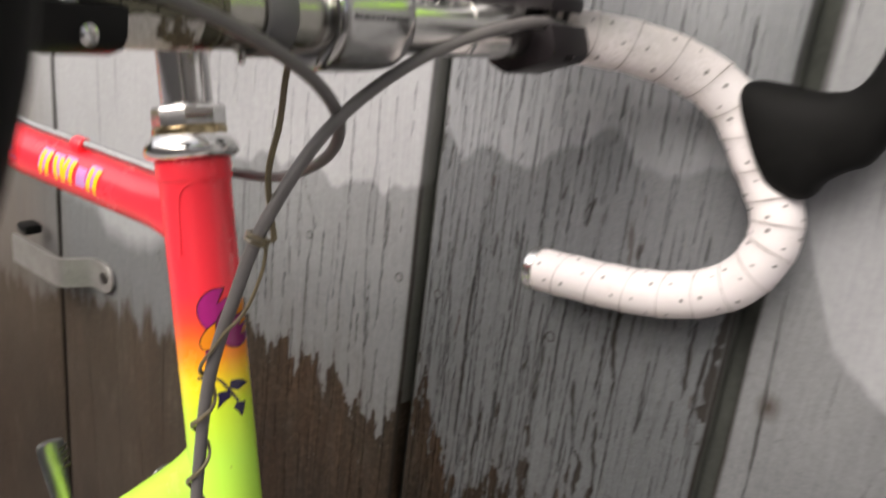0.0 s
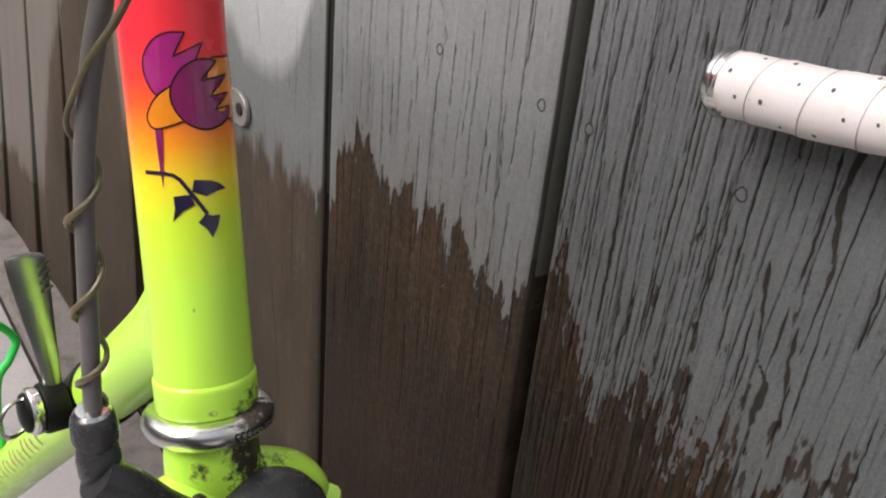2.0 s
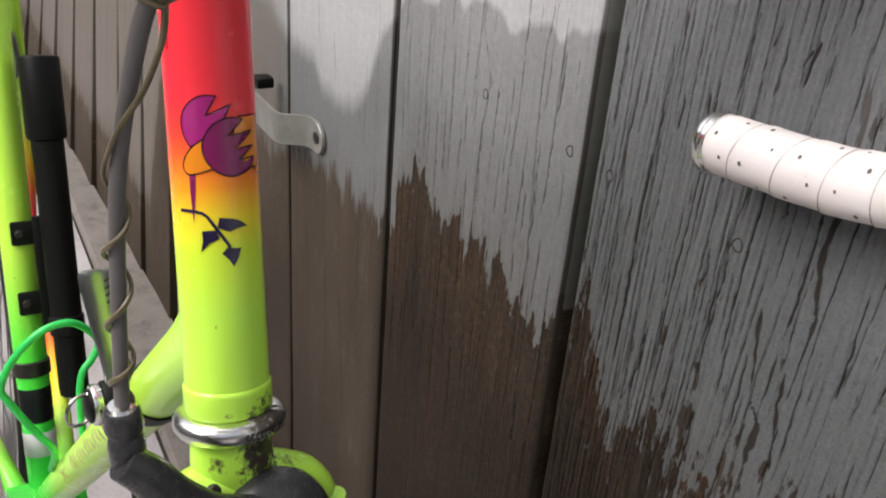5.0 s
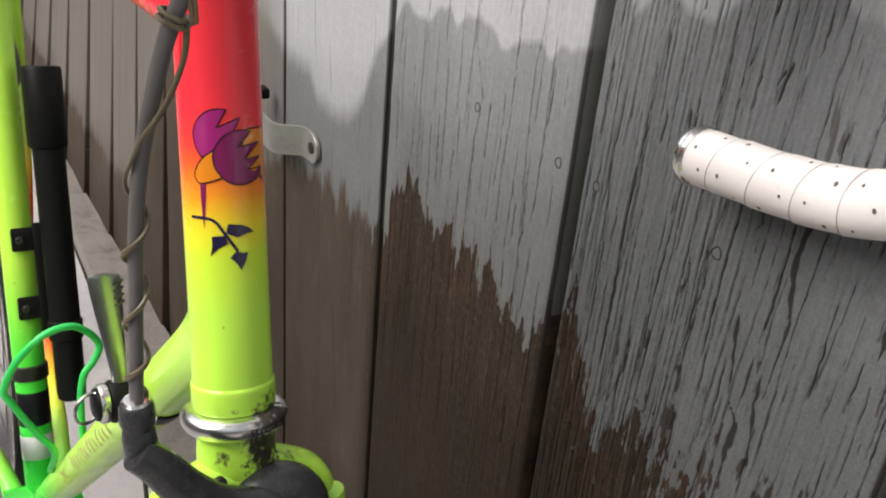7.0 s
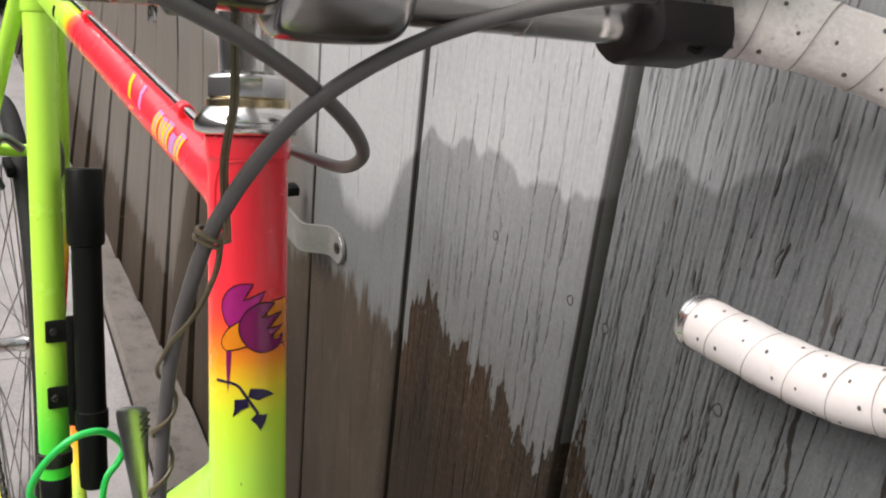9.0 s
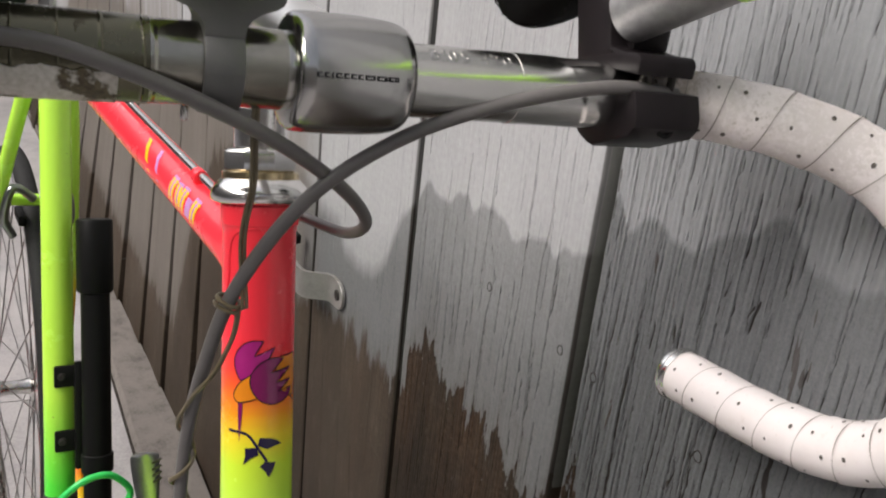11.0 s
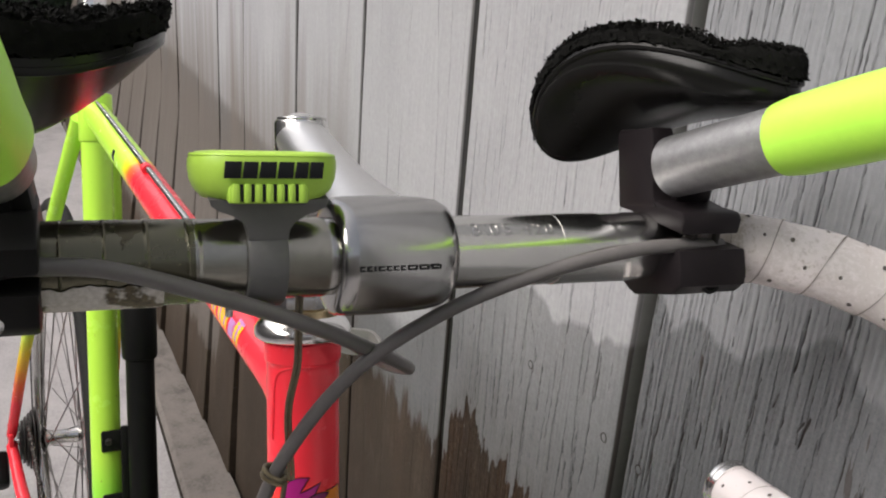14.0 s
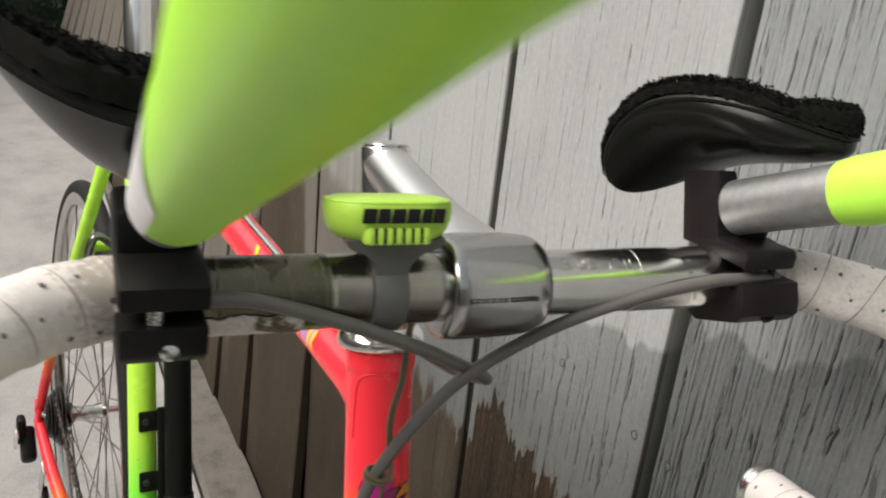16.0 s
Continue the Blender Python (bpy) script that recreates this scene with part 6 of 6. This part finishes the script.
part("dark_decal", turned(Vector((SEAT_X(0.368), 0, 0.368)), SEAT_WAY, [(0, 0.0147), (0.0002, 0.01485), (0.034, 0.01485), (0.0342, 0.0147)], 32), M_INK, seat_tube)
part("white_decal", turned(Vector((SEAT_X(0.335), 0, 0.335)), SEAT_WAY, [(0, 0.0147), (0.0002, 0.01485), (0.024, 0.01485), (0.0242, 0.0147)], 32), M_STICKER, seat_tube)


# ---- painted marks ----



def on_head(x, y, lift):
    r = 0.0165 + lift
    return head(y / 1000, r * math.cos(x / 16.6), r * math.sin(x / 16.6))


def wrap_on_head(outline, lift):
    """A flat outline in millimetres (round the tube, up it) laid on the head tube."""
    xs, ys = [p[0] for p in outline], [p[1] for p in outline]
    flat = [Vector(p) for p in outline]
    x = math.floor(min(xs)) + 0.37
    while x < max(xs):
        y = min(ys) + 0.41
        while y < max(ys):
            flat.append(Vector((x, y)))
            y += 3.0
        x += 1.5
    v, _, f, _, _, _ = geometry.delaunay_2d_cdt(flat, [], [list(range(len(outline)))], 1, 1e-5)
    return [on_head(p.x, p.y, lift) for p in v], [tuple(q) for q in f]


def edge_on_head(pts, wide, lift):
    """A thin printed line along pts."""
    fine = []
    for (x0, y0), (x1, y1) in zip(pts, pts[1:]):
        m = max(1, int(math.hypot(x1 - x0, y1 - y0) / 1.2))
        fine += [(x0 + (x1 - x0) * k / m, y0 + (y1 - y0) * k / m) for k in range(m)]
    r = ribbon(fine + [pts[-1]], wide)
    n = len(r) // 2
    return [on_head(x, y, lift) for x, y in r], [(i, i + 1, 2 * n - 2 - i, 2 * n - 1 - i) for i in range(n - 1)]


def rounder(pts, per=4):
    return [(q.x, q.y) for q in smooth_path([(x, y, 0) for x, y in pts], per)]


def ribbon(pts, w):
    up, dn = [], []
    for i, (x, y) in enumerate(pts):
        a, b2 = pts[max(i - 1, 0)], pts[min(i + 1, len(pts) - 1)]
        d = math.hypot(b2[0] - a[0], b2[1] - a[1])
        nx, ny = -(b2[1] - a[1]) / d * w / 2, (b2[0] - a[0]) / d * w / 2
        up.append((x + nx, y + ny))
        dn.append((x - nx, y - ny))
    return up + dn[::-1]


wing = rounder([(6.1, 23.2), (1.2, 23.9), (-4.2, 22.2), (-7.7, 18.5), (-9.3, 14.2), (-8.6, 9.7), (-5.8, 5.6), (-2.4, 3.5), (1.5, 2.8), (6.3, 3.8), (10.1, 6.0), (11.4, 9.3)]) + [(3.8, 8.5), (11.0, 13.4), (2.5, 12.6), (10.7, 19.0), (-0.2, 17.4)]
crest = rounder([(-3.6, 31.7), (-8.8, 31.7), (-13.3, 29.4), (-16.4, 25.0), (-16.8, 20.5), (-15.3, 16.2), (-13.6, 13.7)]) + [(-9.2, 15.8), (-4.2, 21.5), (-1.1, 23.6), (1.6, 28.7), (-7.7, 24.8)]
cheek = rounder([(-8.0, 17.0), (-13.3, 13.4), (-16.1, 9.8), (-17.1, 6.9), (-16.3, 4.7), (-14.4, 3.7), (-10.9, 4.3), (-5.6, 5.9)]) + [(-6.5, 10.5)]
flank = [(4.7, 24.2), (14.3, 24.5), (16.2, 20.0), (16.0, 12.0), (14.2, 5.0), (7.6, 5.5), (1.4, 10.5), (2.4, 19.8)]
for shape, material, lift in ((flank, M_AMBER, 0.00010), (crest, M_MAGENTA, 0.00018), (cheek, M_AMBER, 0.00026), (wing, M_PURPLE, 0.00034)):
    patch = part("painted_mark", wrap_on_head(shape, lift), material, head_tube)
    part("ink_line", edge_on_head(shape + shape[:1], 0.5, lift + 0.00004), M_INK, patch)
part("lug_edge", sweep([on_head(x, y, 0.0001) for x, y in rounder([(10, 81.8), (-8, 81.6), (-15, 80.4), (-19.0, 77), (-20.6, 70), (-21.2, 60), (-22, 48)], 6)], 0.0006, 8), M_HEAD, head_tube)
part("ink_line", edge_on_head([(8.9, 6.0), (11.8, 4.6), (14.9, 2.1)], 0.5, 0.0002), M_INK, head_tube)
part("painted_stroke", wrap_on_head([(-14.9, 3.9), (-12.6, 4.2), (-12.9, -2.0), (-13.6, -9.0), (-14.2, -14.5), (-14.6, -9.0), (-14.9, -2.0)], 0.00016), M_PURPLE, head_tube)
part("painted_twig", edge_on_head(rounder([(-20.0, -9.5), (-10.8, -10.5), (-6.4, -15.8), (-1.5, -23.4)], 3), 1.2, 0.0002), M_NAVY, head_tube)
for shape in ([(-4.8, -12.2), (0.7, -13.0), (3.4, -14.2), (5.8, -16.2), (2.0, -16.6), (-1.4, -17.7), (-5.7, -15.9)], [(-11.3, -17.1), (-6.1, -16.7), (-5.2, -20.1), (-8.8, -21.7), (-12.1, -24.9), (-11.2, -20.9)], [(-2.3, -23.3), (0.2, -24.0), (2.7, -24.1), (1.6, -27.6), (-0.5, -31.0), (-2.2, -28.0), (-4.6, -25.7)]):
    part("painted_leaf", wrap_on_head(shape, 0.0003), M_NAVY, head_tube)


def on_tube(a, b, r, x, g, side):
    """On a tube from a to b: x along it, g round it from its side."""
    a, b = Vector(a), Vector(b)
    d = (b - a).normalized()
    s = (Vector(side) - d * Vector(side).dot(d)).normalized()
    return a + d * x + (s * math.cos(g) + d.cross(s) * math.sin(g)) * r


def tube_mark(a, b, r, cells, material, parent, side, name):
    for x0, x1, g0, g1, skew in cells:
        rows, v = 5, []
        for i in range(rows):
            g = g0 + (g1 - g0) * i / (rows - 1)
            v += [on_tube(a, b, r, x0 + skew * i / (rows - 1), g, side), on_tube(a, b, r, x1 + skew * i / (rows - 1), g, side)]
        part(name, (v, [(2 * i, 2 * i + 1, 2 * i + 3, 2 * i + 2) for i in range(rows - 1)]), material, parent)


TT0, TT1 = (-0.600, 0, 0.862), (0.0, 0, 0.862)
top_parent = bpy.data.objects["top_tube"]
SIDE = (0, -1, 0.15)
CELLS = [(0.4755 + k * 0.0100, 0.4755 + k * 0.0100 + 0.0082, -0.52 + 0.06 * (k % 2), 0.48, 0.003 if k % 2 else -0.001) for k in (0, 1, 2, 4)]
tube_mark(TT0, TT1, 0.01282, [(a - 0.0009, b - 0.0006, g0 - 0.12, g1 - 0.05, k) for a, b, g0, g1, k in CELLS], M_LILAC, top_parent, SIDE, "mark_outline")
tube_mark(TT0, TT1, 0.01290, [(a, a + 0.0030, g0, g1, k) for a, b, g0, g1, k in CELLS] + [(b - 0.0030, b, g0, g1, k) for a, b, g0, g1, k in CELLS], M_YELLOWPRINT, top_parent, SIDE, "mark_bar")
tube_mark(TT0, TT1, 0.01290, [(0.5062, 0.5135, -0.38, 0.40, 0.0)], M_LILAC, top_parent, SIDE, "mark_spot")
tube_mark(TT0, TT1, 0.01282, [(0.405, 0.411, -0.9, 0.75, 0.030)], M_YELLOWPRINT, top_parent, SIDE, "yellow_stripe")
tube_mark(TT0, TT1, 0.01282, [(0.432, 0.437, -0.9, 0.75, 0.022)], M_LILAC, top_parent, SIDE, "lilac_stripe")
tube_mark(TT0, TT1, 0.01290, [(0.165, 0.174, -0.35, 0.30, 0.004)], M_NAVY, top_parent, SIDE, "small_mark")
tube_mark(BOTTOM, head(-0.058), 0.0154, [(0.295 + k * 0.0115, 0.2972 + k * 0.0115, 0.05 + 0.12 * (k % 3), 0.78 + 0.08 * (k % 2), 0.006) for k in range(13)] + [(0.240, 0.2425, 0.30, 0.85, 0.022), (0.262, 0.2645, 0.30, 0.85, -0.022)], M_REDPRINT, bpy.data.objects["down_tube"], (0, -1, 0.5), "script_bar")
# maker's mark on the lower cup
cup = []
for k in range(11):
    a0, tall = radians(-4 + k * 5.0), 0.0006 if k > 7 else 0.0
    for s0, s1, a1, a2 in ((-0.0990, -0.0984, 0.0, 0.066), (-0.0968 + tall, -0.0962 + tall, 0.0, 0.066), (-0.0990, -0.0962 + tall, 0.0, 0.016)):
        cup.append(([head(v, 0.02275 * math.cos(a0 + a), 0.02275 * math.sin(a0 + a)) for v, a in ((s0, a1), (s0, a2), (s1, a2), (s1, a1))], [(0, 1, 2, 3)]))
part("cup_mark", joined(cup), M_INK, lower_cup)
# raised figures on the bar
at = 0.026
for letter in "B105 420":
    if letter == " ":
        at += 0.0030
        continue
    fig = bpy.data.curves.new("figure", "FONT")
    fig.body, fig.size, fig.extrude = letter, 0.0076, 0.00008
    tmp = new("figure_tmp", fig)
    dg = bpy.context.evaluated_depsgraph_get()
    figm = bpy.data.meshes.new_from_object(tmp.evaluated_get(dg))
    bpy.data.objects.remove(tmp)
    fv = []
    for v in figm.vertices:
        a = 0.80 + v.co.y / 0.0127
        fv.append(S(at + v.co.x, 0, 0) + (FWDB * math.cos(a) + UPB * math.sin(a)) * (0.01275 + v.co.z))
    part("figure", (fv, [tuple(p.vertices) for p in figm.polygons]), M_STEM, bar)
    at += 0.0030 if letter == "1" else 0.0046

# ---- latch on the fence ----
latch = tagged(new("gate_latch"), "grey steel strap latch bolted to the fence boards", "latch")
latch.location = (-0.45, 0.0, 0.62)


def strap(pts, h0, h1, thick, material, name, label=""):
    v = []
    for i, (x, y) in enumerate(pts):
        a, b2 = pts[max(i - 1, 0)], pts[min(i + 1, len(pts) - 1)]
        d = Vector((b2[0] - a[0], b2[1] - a[1], 0)).normalized()
        n = Vector((-d.y, d.x, 0)) * thick / 2
        for q, z in ((n, h0), (n, h1), (-n, h1), (-n, h0)):
            v.append(Vector((x, y, z)) + q - latch.location)
    f = [(i * 4 + k, i * 4 + (k + 1) % 4, (i + 1) * 4 + (k + 1) % 4, (i + 1) * 4 + k) for i in range(len(pts) - 1) for k in range(4)]
    f += [(3, 2, 1, 0), tuple(range(4 * len(pts) - 4, 4 * len(pts)))]
    return as_object(name, v, f, material, latch, label)


strap([(-0.414, -0.004), (-0.420, -0.004), (-0.432, -0.005), (-0.438, -0.009), (-0.448, -0.028), (-0.452, -0.031), (-0.460, -0.033), (-0.545, -0.033)], 0.602, 0.634, 0.004, M_GALV, "strap")
as_object("strap_end", *turned(Vector((-0.414, -0.002, 0.618)) - latch.location, (0, -1, 0), [(0, 0.0155), (0.0005, 0.016), (0.0036, 0.016), (0.0042, 0.0155)], 28), M_GALV, latch)
as_object("strap_bolt", *turned(Vector((-0.412, -0.006, 0.619)) - latch.location, (0, -1, 0), [(0, 0.0065), (0.002, 0.006), (0.003, 0.003), (0.0031, 0)], 16), M_DARK, latch)
as_object("catch", *block(Vector((-0.534, -0.020, 0.641)) - latch.location, (1, 0, 0), (0, 1, 0), (0, 0, 1), (0.020, 0.020, 0.012), 0.003), M_BLACK, latch, "black catch behind the strap")
